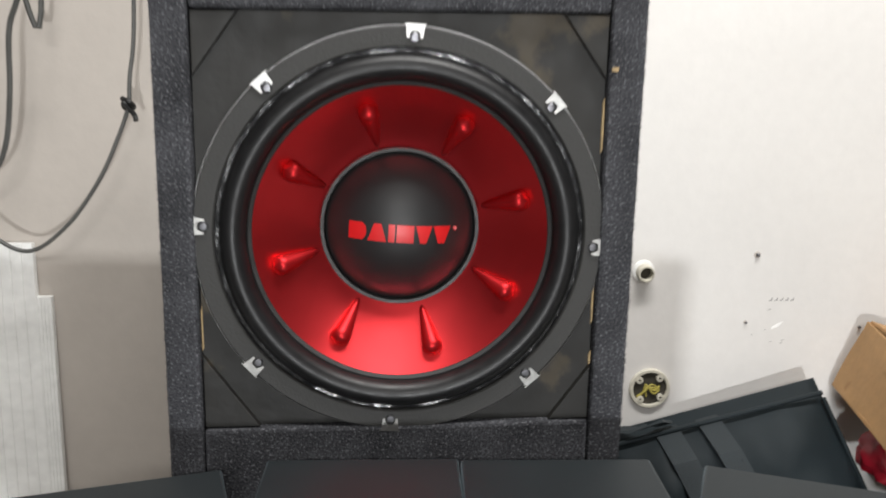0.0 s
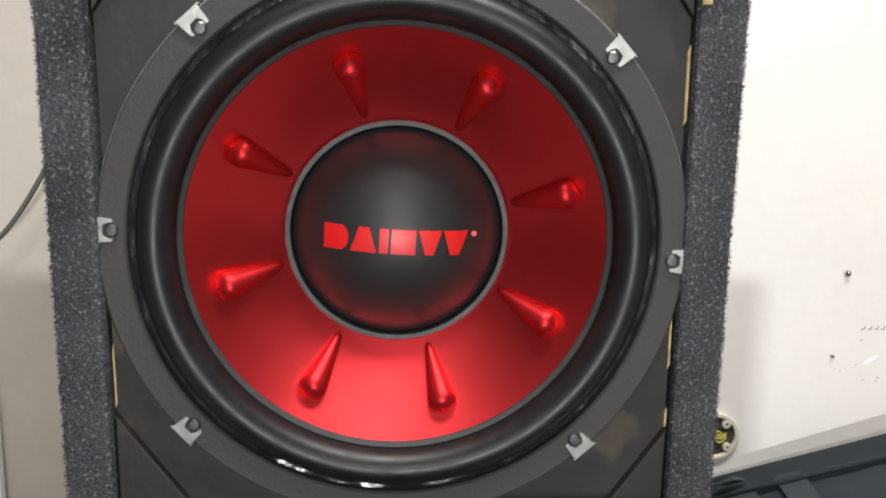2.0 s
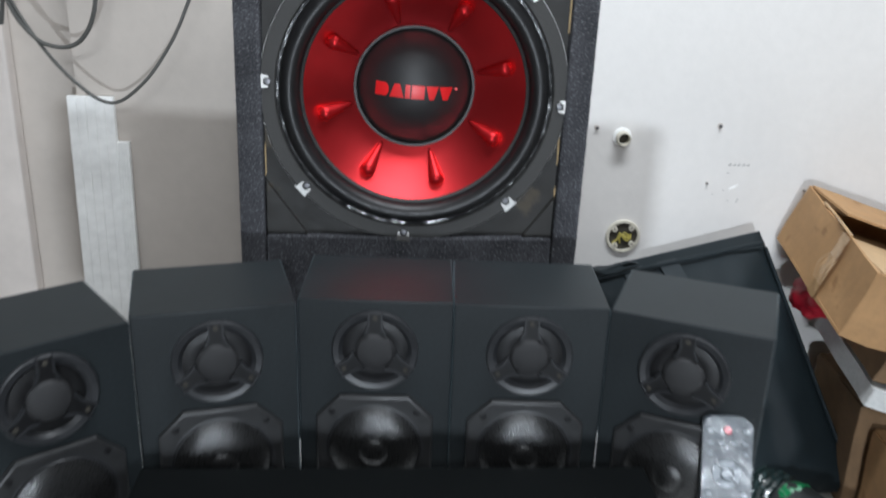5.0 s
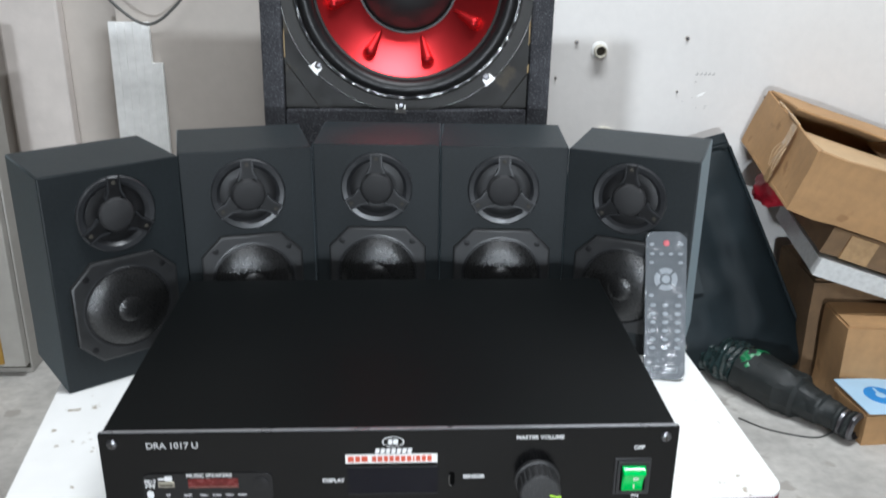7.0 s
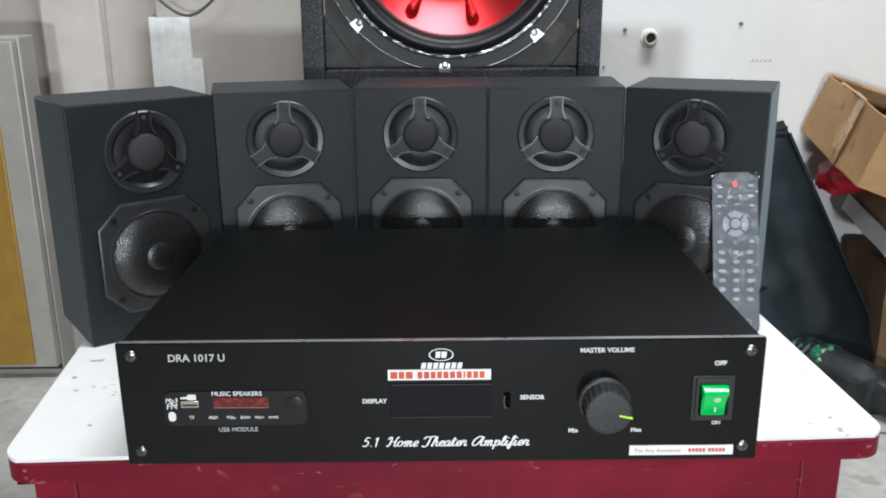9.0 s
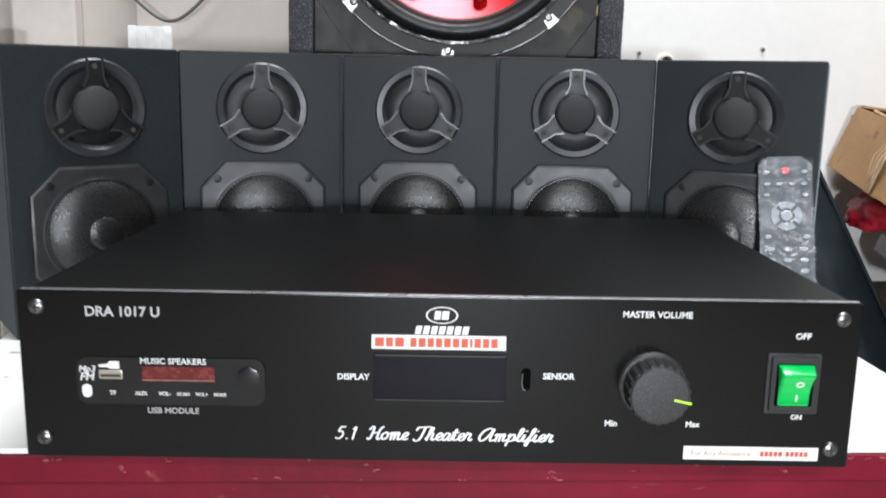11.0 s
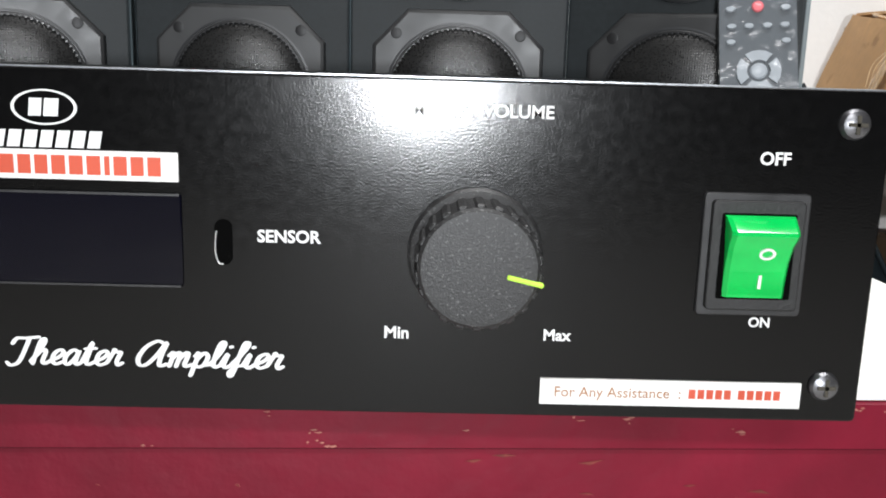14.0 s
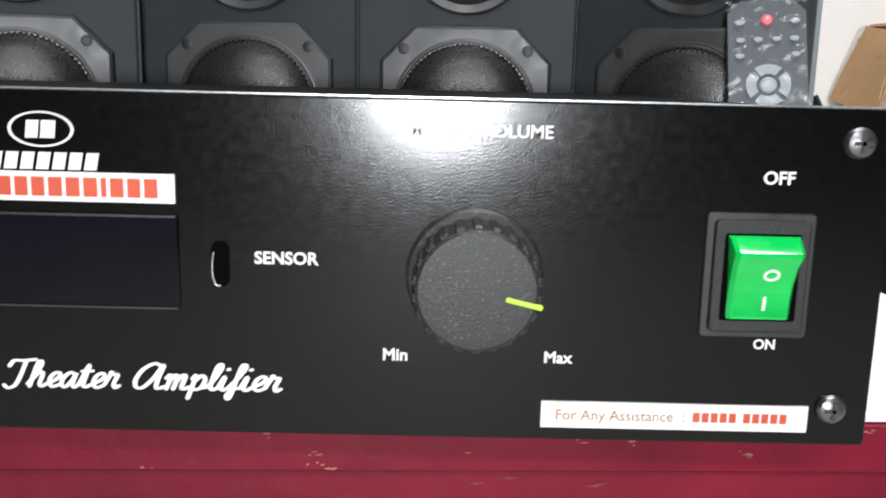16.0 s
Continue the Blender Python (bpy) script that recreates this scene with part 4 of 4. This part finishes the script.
    part("staple", leaning(box(x1 + 0.001, x1 + 0.006, -0.0008, 0.0005, T + 0.4905, T + 0.4935, 0.0005)), M_BAREWOOD, t)

    # driver, turned a little in its cut-out
    turn = pose(0.0, 0, zc) @ Matrix.Rotation(radians(3.6), 4, "Y")
    drv = part("driver", lathe([(0.1480, 0.0100), (0.1480, 0.0042), (0.1470, 0.0030), (0.1345, 0.0030), (0.1335, 0.0042), (0.1330, 0.0120)], 160), M_GASKET, t, "dark grey foam-faced driver ring", turn)
    part("steel_rim", lathe([(0.1490, 0.0100), (0.1490, 0.0060), (0.1484, 0.0052), (0.1479, 0.0052)], 160), M_RIMSTEEL, drv, "bright pressed-steel rim")
    bm = bmesh.new()
    rnd = random.Random(5)
    n = 220
    rings = []

    def lumps(u, r):
        rough = 0.12 + 0.88 * max(0.0, 1 - abs(u - 0.53) / 0.10) 
        p = (math.sin(2 * math.pi * u) * 14, math.cos(2 * math.pi * u) * 14, r * 260)
        return 0.0005 + 0.0022 * rough * noise.noise(p) * (0.5 + abs(noise.noise((u * 40, 3, 1))))

    for r in (0.1332, 0.1318, 0.1300, 0.1285):
        rings.append([bm.verts.new((r * math.sin(2 * math.pi * k / n), 0.0086 - lumps(k / n, r), r * math.cos(2 * math.pi * k / n))) for k in range(n)])
    for a, b in zip(rings, rings[1:]):
        for k in range(n):
            bm.faces.new((a[k], a[(k + 1) % n], b[(k + 1) % n], b[k]))
    part("glue_bead", bm, M_GLUE, drv, "shiny black glue bead", smooth=80)
    roll = [(0.1205 + 0.0098 * math.cos(math.pi * k / 16), 0.0088 - 0.0118 * math.sin(math.pi * k / 16)) for k in range(17)]
    part("surround", lathe([(0.1330, 0.0092)] + roll, 160), M_RUBBER, drv, "black rubber half-roll surround")
    part("cone_rim", lathe([(0.1108, 0.0086), (0.1100, 0.0080), (0.1078, 0.0092), (0.1072, 0.0105)], 160), M_RIM, drv, "grey rubber rim")
    rc0, yc0, rc1, yc1 = 0.1074, 0.0100, 0.0600, 0.0430
    part("cone", lathe([(rc0 - (rc0 - rc1) * k / 10, yc0 + (yc1 - yc0) * k / 10 + 0.0012 * math.sin(math.pi * k / 10)) for k in range(11)], 160), M_RED, drv, "glossy red anodised cone")
    slope = math.atan2(yc1 - yc0, rc0 - rc1)
    # teardrop bosses: fat end outwards
    bm = bmesh.new()
    L, steps, nn = 0.0405, 16, 16
    prev = None
    for k in range(steps + 1):
        s = k / steps
        if s < 0.17:
            rad = 0.0079 * math.sqrt(max(0.0, 1 - (1 - s / 0.17) ** 2))
        else:
            rad = 0.0079 * (1 - (s - 0.17) / 0.83) + 0.0017 * (s - 0.17) / 0.83
        if k == steps:
            rad = 0.0003
        ring = [bm.verts.new((rad * math.cos(2 * math.pi * j / nn), rad * 1.1 * math.sin(2 * math.pi * j / nn), 0.0185 - L * s)) for j in range(nn)]
        if prev:
            for j in range(nn):
                bm.faces.new((prev[j], prev[(j + 1) % nn], ring[(j + 1) % nn], ring[j]))
        prev = ring
    drop = finish(bm, M_REDDROP, "boss", 60)
    mid = 0.0815
    ymid = yc0 + (yc1 - yc0) * (rc0 - mid) / (rc0 - rc1)
    for k in range(8):
        m = Matrix.Rotation(radians(26.4 + 45 * k), 4, "Y") @ Matrix.Translation((0, ymid - 0.0026, mid)) @ Matrix.Rotation(slope, 4, "X")
        piece("boss", drop, drv, m)
    part("cap_ring", lathe([(0.0608, 0.0420), (0.0602, 0.0402), (0.0578, 0.0404), (0.0570, 0.0430)], 120), M_RIM, drv, "grey ring round the dust cap")
    R, apex, re = 0.0733, 0.0165, 0.0565

    def cap(x, z):
        return apex + R - math.sqrt(R * R - x * x - z * z)

    part("dust_cap", lathe([(re * math.cos(math.pi / 2 * k / 24), cap(re * math.cos(math.pi / 2 * k / 24), 0)) for k in range(24)] + [(0, apex)], 120), M_DOME, drv, "satin black domed dust cap")
    # raised red name on the cap, as plain blocks
    zb, hh = -0.0072, 0.0130
    shapes = [(-0.0385, 0.0128, 0.0, 0.0, 1), (-0.0245, 0.0138, 0.0042, 0.0, 0), (-0.0095, 0.0048, 0.0, 0.0, 0), (-0.0034, 0.0128, 0.0, 0.0, 0), (0.0107, 0.0122, 0.0, 0.0038, 0), (0.0238, 0.0132, 0.0, 0.0042, 0)]
    for x, wd, intop, inbot, rnd_end in shapes:
        bm = bmesh.new()
        nx, nz = 6, 5
        grid = {}
        for side, off in ((0, -0.0010), (1, 0.0004)):
            for i in range(nx + 1):
                for j in range(nz + 1):
                    v = j / nz
                    a, b = x + inbot * (1 - v) + intop * v, x + wd - inbot * (1 - v) - intop * v
                    if rnd_end:
                        b -= 0.003 * abs(2 * v - 1) ** 3
                    px, pz = a + (b - a) * i / nx, zb + hh * v
                    grid[side, i, j] = bm.verts.new((px, cap(px, pz) + off, pz))
        for side in (0, 1):
            for i in range(nx):
                for j in range(nz):
                    bm.faces.new((grid[side, i, j], grid[side, i + 1, j], grid[side, i + 1, j + 1], grid[side, i, j + 1]))
        edge = [(i, 0) for i in range(nx)] + [(nx, j) for j in range(nz)] + [(i, nz) for i in range(nx, 0, -1)] + [(0, j) for j in range(nz, 0, -1)]
        for k in range(len(edge)):
            a, b = edge[k], edge[(k + 1) % len(edge)]
            bm.faces.new((grid[0, a[0], a[1]], grid[0, b[0], b[1]], grid[1, b[0], b[1]], grid[1, a[0], a[1]]))
        part("raised_block", bm, M_LOGO, drv)
    part("raised_dot", lathe([(0.0016, -0.0006), (0.0014, -0.0010), (0, -0.0010)], 14), M_LOGO, drv, m=pose(0.0405, cap(0.0405, 0.0040), 0.0040))
    # steel clips with their screws
    bm = bmesh.new()
    notch = [(-0.0056, 0.1400), (-0.0040, 0.1396), (-0.0037, 0.1425), (-0.0022, 0.1446), (0.0022, 0.1446), (0.0037, 0.1425), (0.0040, 0.1396), (0.0056, 0.1400), (0.0066, 0.1488), (-0.0066, 0.1488)]
    prism(notch[::-1], 0.0018, 0.0031, bm=bm)
    prism([(-0.0075, 0.1489), (0.0075, 0.1489), (0.0075, 0.1496), (-0.0075, 0.1496)], 0.0018, 0.0099, bm=bm)
    clip = finish(bm, M_CLIP, "clip", 30)
    screw = finish(lathe([(0.0034, 0.0031), (0.0033, 0.0018), (0.0024, 0.0012), (0, 0.0011)], 18, cz=0.1402), M_SCREW, "screw")
    for k in range(8):
        m = Matrix.Rotation(radians(45 * k), 4, "Y")
        ob = piece("clip", clip, drv, m)
        piece("screw", screw, ob, Matrix.Identity(4))


subwoofer()


# ---- remote control ----
def remote():
    t = thing("remote_control", pose(0.2775, 0.2360, T + 0.001, -18, -3.5, -12), "grey remote control in a crinkled clear sleeve, leaning on a speaker", "remote control")
    L, w = 0.153, 0.0205
    part("body", prism(rounded(-w, w, 0.0, L, 0.007, 5), -0.002, 0.014, 0.002), M_REMOTE, t)
    fy = -0.002

    def button(x, z, r, material=M_BTN, name="button", squash=1.0):
        part(name, lathe([(r, 0.0005), (r, -0.0008), (r * 0.8, -0.0014), (0, -0.0015)], 16), material, t, m=pose(x, fy, z) @ Matrix.Diagonal((1, 1, squash, 1)))

    button(0, L - 0.012, 0.0032, M_REDBTN, "power_button")
    for x in (-0.0145, 0.0145):
        button(x, L - 0.013, 0.0028, squash=0.6)
    for x in (-0.014, -0.0048, 0.0048, 0.014):
        button(x, L - 0.023, 0.0026, squash=0.6)
    for x in (-0.0145, 0.0145):
        button(x, L - 0.032, 0.0026, squash=0.6)
    cz = L - 0.049
    for a in range(4):
        bm = bmesh.new()
        q = [(0.0062 * math.sin(radians(b)), 0.0062 * math.cos(radians(b))) for b in (-36, -18, 0, 18, 36)] + [(0.0118 * math.sin(radians(b)), 0.0118 * math.cos(radians(b))) for b in (38, 19, 0, -19, -38)]
        prism(q, -0.0014, 0.0005, bm=bm)
        part("arrow_key", bm, M_BTN, t, m=pose(0, fy, cz) @ Matrix.Rotation(radians(90 * a), 4, "Y"))
    button(0, cz, 0.0046, name="centre_key")
    for x in (-0.0145, 0.0145):
        button(x, L - 0.066, 0.0028, squash=0.7)
    for row in range(6):
        for x in (-0.0125, 0.0, 0.0125):
            button(x, L - 0.076 - 0.0088 * row, 0.0034, squash=0.62)
    part("label_frame", prism(rounded(-0.013, 0.013, 0.007, 0.014, 0.001, 2), fy - 0.0003, fy + 0.0004), M_BTN, t)
    part("label_inset", prism(rounded(-0.0124, 0.0124, 0.0076, 0.0134, 0.001, 2), fy - 0.0006, fy), M_REMOTE, t)
    # crinkled sleeve
    bm = bmesh.new()
    nx, nz = 16, 56
    vs = [[bm.verts.new((-w - 0.001 + (2 * w + 0.002) * i / nx, fy - 0.0022 - 0.0012 * noise.noise((i * 0.7, j * 0.42, 3)) - 0.0010 * noise.noise((i * 1.7, j * 1.1, 9)), 0.001 + (L - 0.002) * j / nz)) for i in range(nx + 1)] for j in range(nz + 1)]
    for j in range(nz):
        for i in range(nx):
            bm.faces.new((vs[j][i], vs[j][i + 1], vs[j + 1][i + 1], vs[j + 1][i]))
    part("clear_sleeve", bm, M_FILM, t, "crinkled transparent plastic sleeve", smooth=60)


remote()


# ---- clutter beside the table ----
def backpack():
    t = thing("backpack", pose(0.46, 0.83, 0), "dark teal nylon backpack slumped against the wall", "backpack")
    tl, tr, br, bl = Vector((-0.185, 0.074, 0.288)), Vector((0.088, 0.046, 0.372)), Vector((0.250, -0.085, 0.0)), Vector((-0.185, -0.12, 0.0))

    def at(u, v):
        return (bl * (1 - u) + br * u) * (1 - v) + (tl * (1 - u) + tr * u) * v

    nu, nv = 30, 30
    bm = bmesh.new()
    g = {}
    for side in (0, 1):
        for i in range(nu + 1):
            for j in range(nv + 1):
                u, v = i / nu, j / nv
                p = at(u, v)
                edge = min(u, 1 - u, v * 1.2, (1 - v) * 1.4, 0.22) / 0.22
                puff = 0.052 * edge ** 0.5
                fold = 0.019 * noise.noise((u * 6, v * 5, 1)) + 0.009 * noise.noise((u * 13, v * 11, 4)) + 0.004 * math.sin(26 * v + 7 * u) * (1 - v)
                p = p + Vector((0, -1 if side == 0 else 0.15, 0.15)) * (puff + (fold * edge if side == 0 else 0))
                p.z = max(p.z, 0.0005)
                g[side, i, j] = bm.verts.new(p)
    for side in (0, 1):
        for i in range(nu):
            for j in range(nv):
                bm.faces.new((g[side, i, j], g[side, i + 1, j], g[side, i + 1, j + 1], g[side, i, j + 1]))
    loop = [(i, 0) for i in range(nu)] + [(nu, j) for j in range(nv)] + [(i, nv) for i in range(nu, 0, -1)] + [(0, j) for j in range(nv, 0, -1)]
    for k in range(len(loop)):
        a, b = loop[k], loop[(k + 1) % len(loop)]
        bm.faces.new((g[0, a[0], a[1]], g[0, b[0], b[1]], g[1, b[0], b[1]], g[1, a[0], a[1]]))
    part("body", bm, M_BAG, t, smooth=60)

    def ribbon(name, pts, w, th, material):
        bm = bmesh.new()
        rows = []
        for u, v, lift in pts:
            p = at(u, v) + Vector((0, -0.058 - lift, 0.008))
            d = (at(min(1, u + 0.02), v) - at(max(0, u - 0.02), v)).normalized() * w / 2
            rows.append([bm.verts.new(p - d), bm.verts.new(p + d), bm.verts.new(p + d + Vector((0, th, 0))), bm.verts.new(p - d + Vector((0, th, 0)))])
        for a, b in zip(rows, rows[1:]):
            for k in range(4):
                bm.faces.new((a[k], a[(k + 1) % 4], b[(k + 1) % 4], b[k]))
        bm.faces.new(rows[0])
        bm.faces.new(rows[-1][::-1])
        part(name, bm, material, t)

    ribbon("shoulder_strap", [(0.30, 0.97, -0.03), (0.32, 0.90, 0.002), (0.36, 0.75, 0.010), (0.40, 0.55, 0.014), (0.42, 0.40, 0.008)], 0.030, 0.010, M_BAGTRIM)
    ribbon("shoulder_strap", [(0.48, 0.97, -0.03), (0.50, 0.90, 0.002), (0.53, 0.78, 0.010), (0.55, 0.60, 0.014), (0.55, 0.40, 0.008)], 0.028, 0.010, M_BAGTRIM)
    ribbon("top_handle", [(0.10, 1.00, -0.04), (0.16, 1.02, -0.01), (0.24, 1.03, -0.008), (0.30, 0.99, -0.03)], 0.020, 0.008, M_BAGTRIM)
    top = [at(u, 0.965) + Vector((0, -0.030, 0.010)) for u in (0.05, 0.25, 0.5, 0.75, 0.96)]
    part("piping", sweep(top, 0.0030, 8), M_BAG, t)
    side = [at(0.975, v) + Vector((0.000, -0.020, 0.004)) for v in (0.95, 0.75, 0.5, 0.25, 0.05)]
    part("piping", sweep(side, 0.0030, 8), M_BAG, t)


backpack()


def axes_pose(o, u, v):
    """A pose at o with x along u and y near v."""
    u = Vector(u).normalized()
    v = Vector(v)
    v = (v - u * v.dot(u)).normalized()
    w = u.cross(v)
    return Matrix(((u.x, v.x, w.x, o[0]), (u.y, v.y, w.y, o[1]), (u.z, v.z, w.z, o[2]), (0, 0, 0, 1)))


def dented(bm, amount, seed):
    bmesh.ops.subdivide_edges(bm, edges=bm.edges[:], cuts=5, use_grid_fill=True)
    for v in bm.verts:
        p = v.co * 14
        v.co += Vector((noise.noise(p + Vector((seed, 0, 0))), noise.noise(p + Vector((0, seed, 3))), noise.noise(p + Vector((5, 0, seed))))) * amount
    return bm


TILT_U, TILT_V = (0.951, -0.057, -0.304), (0.098, 0.988, 0.123)


def open_carton():
    t = thing("open_carton", axes_pose((0.5623, 0.6326, 0.3171), TILT_U, TILT_V), "open brown cardboard carton tilted on a pile of boxes", "carton")
    w, d, h, k = 0.27, 0.2736, 0.0962, 0.004
    part("bottom", dented(box(0, w, 0, d, 0, k), 0.0015, 1), M_CARD, t)
    part("wall_side", dented(box(0, k, 0, d, 0, h), 0.004, 2), M_CARD, t)
    part("wall_side", dented(box(w - k, w, 0, d, 0, h), 0.004, 3), M_CARD, t)
    part("wall_front", dented(box(0.001, w, 0, k, 0, h), 0.004, 4), M_CARD, t)
    part("wall_back", dented(box(0.001, w, d - k, d, 0, h), 0.004, 5), M_CARD, t)
    part("flap", dented(box(0, w - 0.01, -0.001, 0.150, 0, 0.003), 0.003, 6), M_CARDIN, t, "folded-in pale flap", m=pose(0.006, 0.004, h - 0.002, -7, 0, 0))
    part("flap", dented(box(0, 0.075, 0, d - 0.02, 0, 0.003), 0.003, 7), M_CARDIN, t, m=pose(0.004, 0.01, h - 0.004, 0, 30, 0))
    part("flap", dented(box(0.003, w - 0.004, -0.125, 0, 0, 0.003), 0.003, 8), M_CARD, t, "half-shut brown flap", m=pose(0.002, d - 0.002, h - 0.001, -6, 0, 0))
    part("flap", dented(box(-0.075, 0, 0, d - 0.02, 0, 0.003), 0.003, 9), M_CARDIN, t, m=pose(w - 0.003, 0.01, h - 0.004, 0, -20, 0))
    part("torn_edge", sweep([(0.001, 0.10, h + 0.001), (-0.003, 0.13, h + 0.004), (0.002, 0.165, h + 0.002), (-0.002, 0.20, h + 0.003)], 0.0022, 6), M_TAPE, t, "curled end of the clear tape")
    bm = bmesh.new()
    nz = 14
    rows = []
    for j in range(nz + 1):
        z = h * j / nz
        rows.append([bm.verts.new((-0.0055 - 0.0016 * noise.noise((j * 1.3, i * 2.1, 2)), 0.090 + 0.0030 * i + 0.002 * noise.noise((j, i, 7)), z)) for i in range(8)])
    for a, b in zip(rows, rows[1:]):
        for i in range(7):
            bm.faces.new((a[i], a[i + 1], b[i + 1], b[i]))
    part("packing_tape", bm, M_TAPE, t, "shiny crumpled clear tape", smooth=20)
    for k2 in range(4):
        y = 0.088 + 0.008 * k2
        part("frayed_strand", sweep([(-0.006, y, 0.062), (-0.010, y - 0.004 + 0.003 * k2, 0.045), (-0.007, y + 0.002, 0.022)], 0.0006, 5), M_CARDIN, t)


open_carton()


def plain_carton(name, m, size, material, label, seed, dent=0.0025, category="carton"):
    t = thing(name, m, label, category, "stacked boxes")
    w, d, h = size
    part("body", dented(box(0, w, 0, d, 0, h), dent, seed), material, t)
    part("flap", dented(box(0.002, w - 0.002, 0.002, d / 2 - 0.002, h + 0.0005, h + 0.0035), 0.0015, seed + 1), material, t)
    part("flap", dented(box(0.002, w - 0.002, d / 2 + 0.002, d - 0.002, h + 0.0005, h + 0.0035), 0.0015, seed + 2), material, t)
    return t


flat = plain_carton("flat_carton", axes_pose((0.628, 0.645, 0.246), TILT_U, TILT_V), (0.25, 0.20, 0.040), M_CARDDK, "flat brown box with shiny tape under the open carton", 11)
part("packing_tape", dented(box(0.03, 0.075, -0.003, 0.02, 0.001, 0.0405), 0.001, 31), M_TAPE, flat, "shiny brown tape")
tray = thing("foam_tray", axes_pose((0.621, 0.640, 0.211), TILT_U, TILT_V), "white foam packing tray wedged in the pile", "tray")
part("slab", dented(box(0, 0.26, 0, 0.20, 0, 0.026), 0.0018, 14), M_FOAM, tray)
part("rim", dented(box(-0.002, 0.262, -0.004, 0.0, 0.002, 0.030), 0.0012, 15), M_FOAM, tray)
plain_carton("tall_carton", pose(0.662, 0.709, 0, 0, 0, -4), (0.30, 0.16, 0.170), M_CARDDK, "dark brown cardboard box at the bottom of the pile", 17)
plain_carton("small_carton", pose(0.672, 0.603, 0, 0, 0, -3), (0.26, 0.09, 0.139), M_CARD, "plain brown cardboard box on the floor", 20)
plain_carton("low_carton", pose(0.667, 0.504, 0, 0, 0, 4), (0.24, 0.085, 0.048), M_CARD, "low brown cardboard box under a blue card", 23)

pouch = thing("red_pouch", pose(0.630, 0.813, 0.298, 8, -28, 0), "crumpled red plastic pouch squeezed under the carton", "pouch")
bm_ = bmesh.new()
bmesh.ops.create_icosphere(bm_, subdivisions=4, radius=1.0)
for v_ in bm_.verts:
    n_ = 0.22 * noise.noise(v_.co * 2.2) + 0.10 * noise.noise(v_.co * 6)
    v_.co = Vector((v_.co.x * 0.042, v_.co.y * 0.05, v_.co.z * 0.024)) * (1 + n_)
part("film", bm_, M_REDCLOTH, pouch, smooth=60)

card = thing("blue_card", pose(0.711, 0.552, 0.0535, 2, 3, 6), "pale blue card with a round blue sign lying on a box", "card")
bm_ = prism(rounded(-0.048, 0.048, -0.048, 0.048, 0.003, 3), -0.0008, 0.0)
for v_ in bm_.verts:
    v_.co = Vector((v_.co.x, v_.co.z, -v_.co.y))
part("sheet", bm_, M_BLUECARD, card)
bm_ = lathe([(0.024, 0), (0.024, -0.0012), (0, -0.0012)], 40)
for v_ in bm_.verts:
    v_.co = Vector((v_.co.x, v_.co.z, -v_.co.y))
part("round_sign", bm_, M_BLUE, card, "blue printed disc")
bm_ = lathe([(0.0075, 0), (0.0075, -0.0015), (0, -0.0015)], 24)
box(-0.002, 0.002, -0.0016, -0.0010, 0.0, 0.020, bm=bm_)
for v_ in bm_.verts:
    v_.co = Vector((v_.co.x, v_.co.z, -v_.co.y))
part("pale_centre", bm_, M_BLUECARD, card)


def power_tool():
    o, e = Vector((0.480, 0.785, 0.042)), Vector((0.660, 0.510, 0.026))
    t = thing("power_tool", axes_pose(o, e - o, (0.8, 0.6, 0)), "black power tool with a green label, partly wrapped in clear film", "power tool")

    def turned(profile, n=28):
        bm = lathe([(r, x) for x, r in profile], n)
        for v in bm.verts:
            v.co = Vector((v.co.y, v.co.x, v.co.z))
        bmesh.ops.subdivide_edges(bm, edges=[e for e in bm.edges if e.calc_length() > 0.012], cuts=3, use_grid_fill=True)
        for v in bm.verts:
            # the loose wrapping makes the outline uneven
            q = v.co * 55
            v.co += Vector((0, v.co.y, v.co.z)) * (0.16 * noise.noise(q) + 0.08 * noise.noise(q * 2.7))
        return bm

    part("wrapped_grip", turned([(-0.05, 0), (-0.05, 0.024), (-0.02, 0.034), (0.02, 0.037), (0.060, 0.036)]), M_WRAP, t, "grip wrapped in crinkled clear film")
    for k in range(7):
        x = 0.060 + 0.0105 * k
        part("rib", turned([(x, 0.031), (x + 0.001, 0.036), (x + 0.006, 0.036), (x + 0.008, 0.031), (x + 0.0105, 0.030)]), M_WRAP, t)
    part("motor_housing", turned([(0.130, 0.030), (0.134, 0.037), (0.20, 0.037), (0.235, 0.033), (0.240, 0.028)]), M_TOOL, t)
    lab = turned([(0.138, 0.0374), (0.158, 0.0374)], 60)
    bmesh.ops.delete(lab, geom=[v for v in lab.verts if v.co.z < 0.020], context="VERTS")
    part("green_label", lab, M_GREENLAB, t, "glossy green label")
    part("gear_neck", turned([(0.238, 0.028), (0.262, 0.024), (0.275, 0.024), (0.278, 0.021), (0.30, 0.020)]), M_TOOL, t)
    for k in range(4):
        x = 0.300 + 0.008 * k
        part("chuck_ring", turned([(x, 0.017), (x + 0.001, 0.021), (x + 0.005, 0.021), (x + 0.008, 0.017)]), M_SCREW if k % 2 else M_TOOL, t)
    part("handle", dented(box(0.145, 0.20, -0.02, 0.022, -0.03, -0.026 + 0.012), 0.002, 4), M_TOOL, t)


power_tool()

lead = thing("thin_lead", pose(0.525, 0.56, 0), "thin grey lead lying on the floor", "cable")
part("strand", sweep([(-0.01, 0.02, 0.0014), (0.02, -0.01, 0.0014), (0.06, -0.03, 0.0014), (0.09, -0.035, 0.0014), (0.12, -0.02, 0.0014)], 0.0013, 6), M_WIRE, lead)
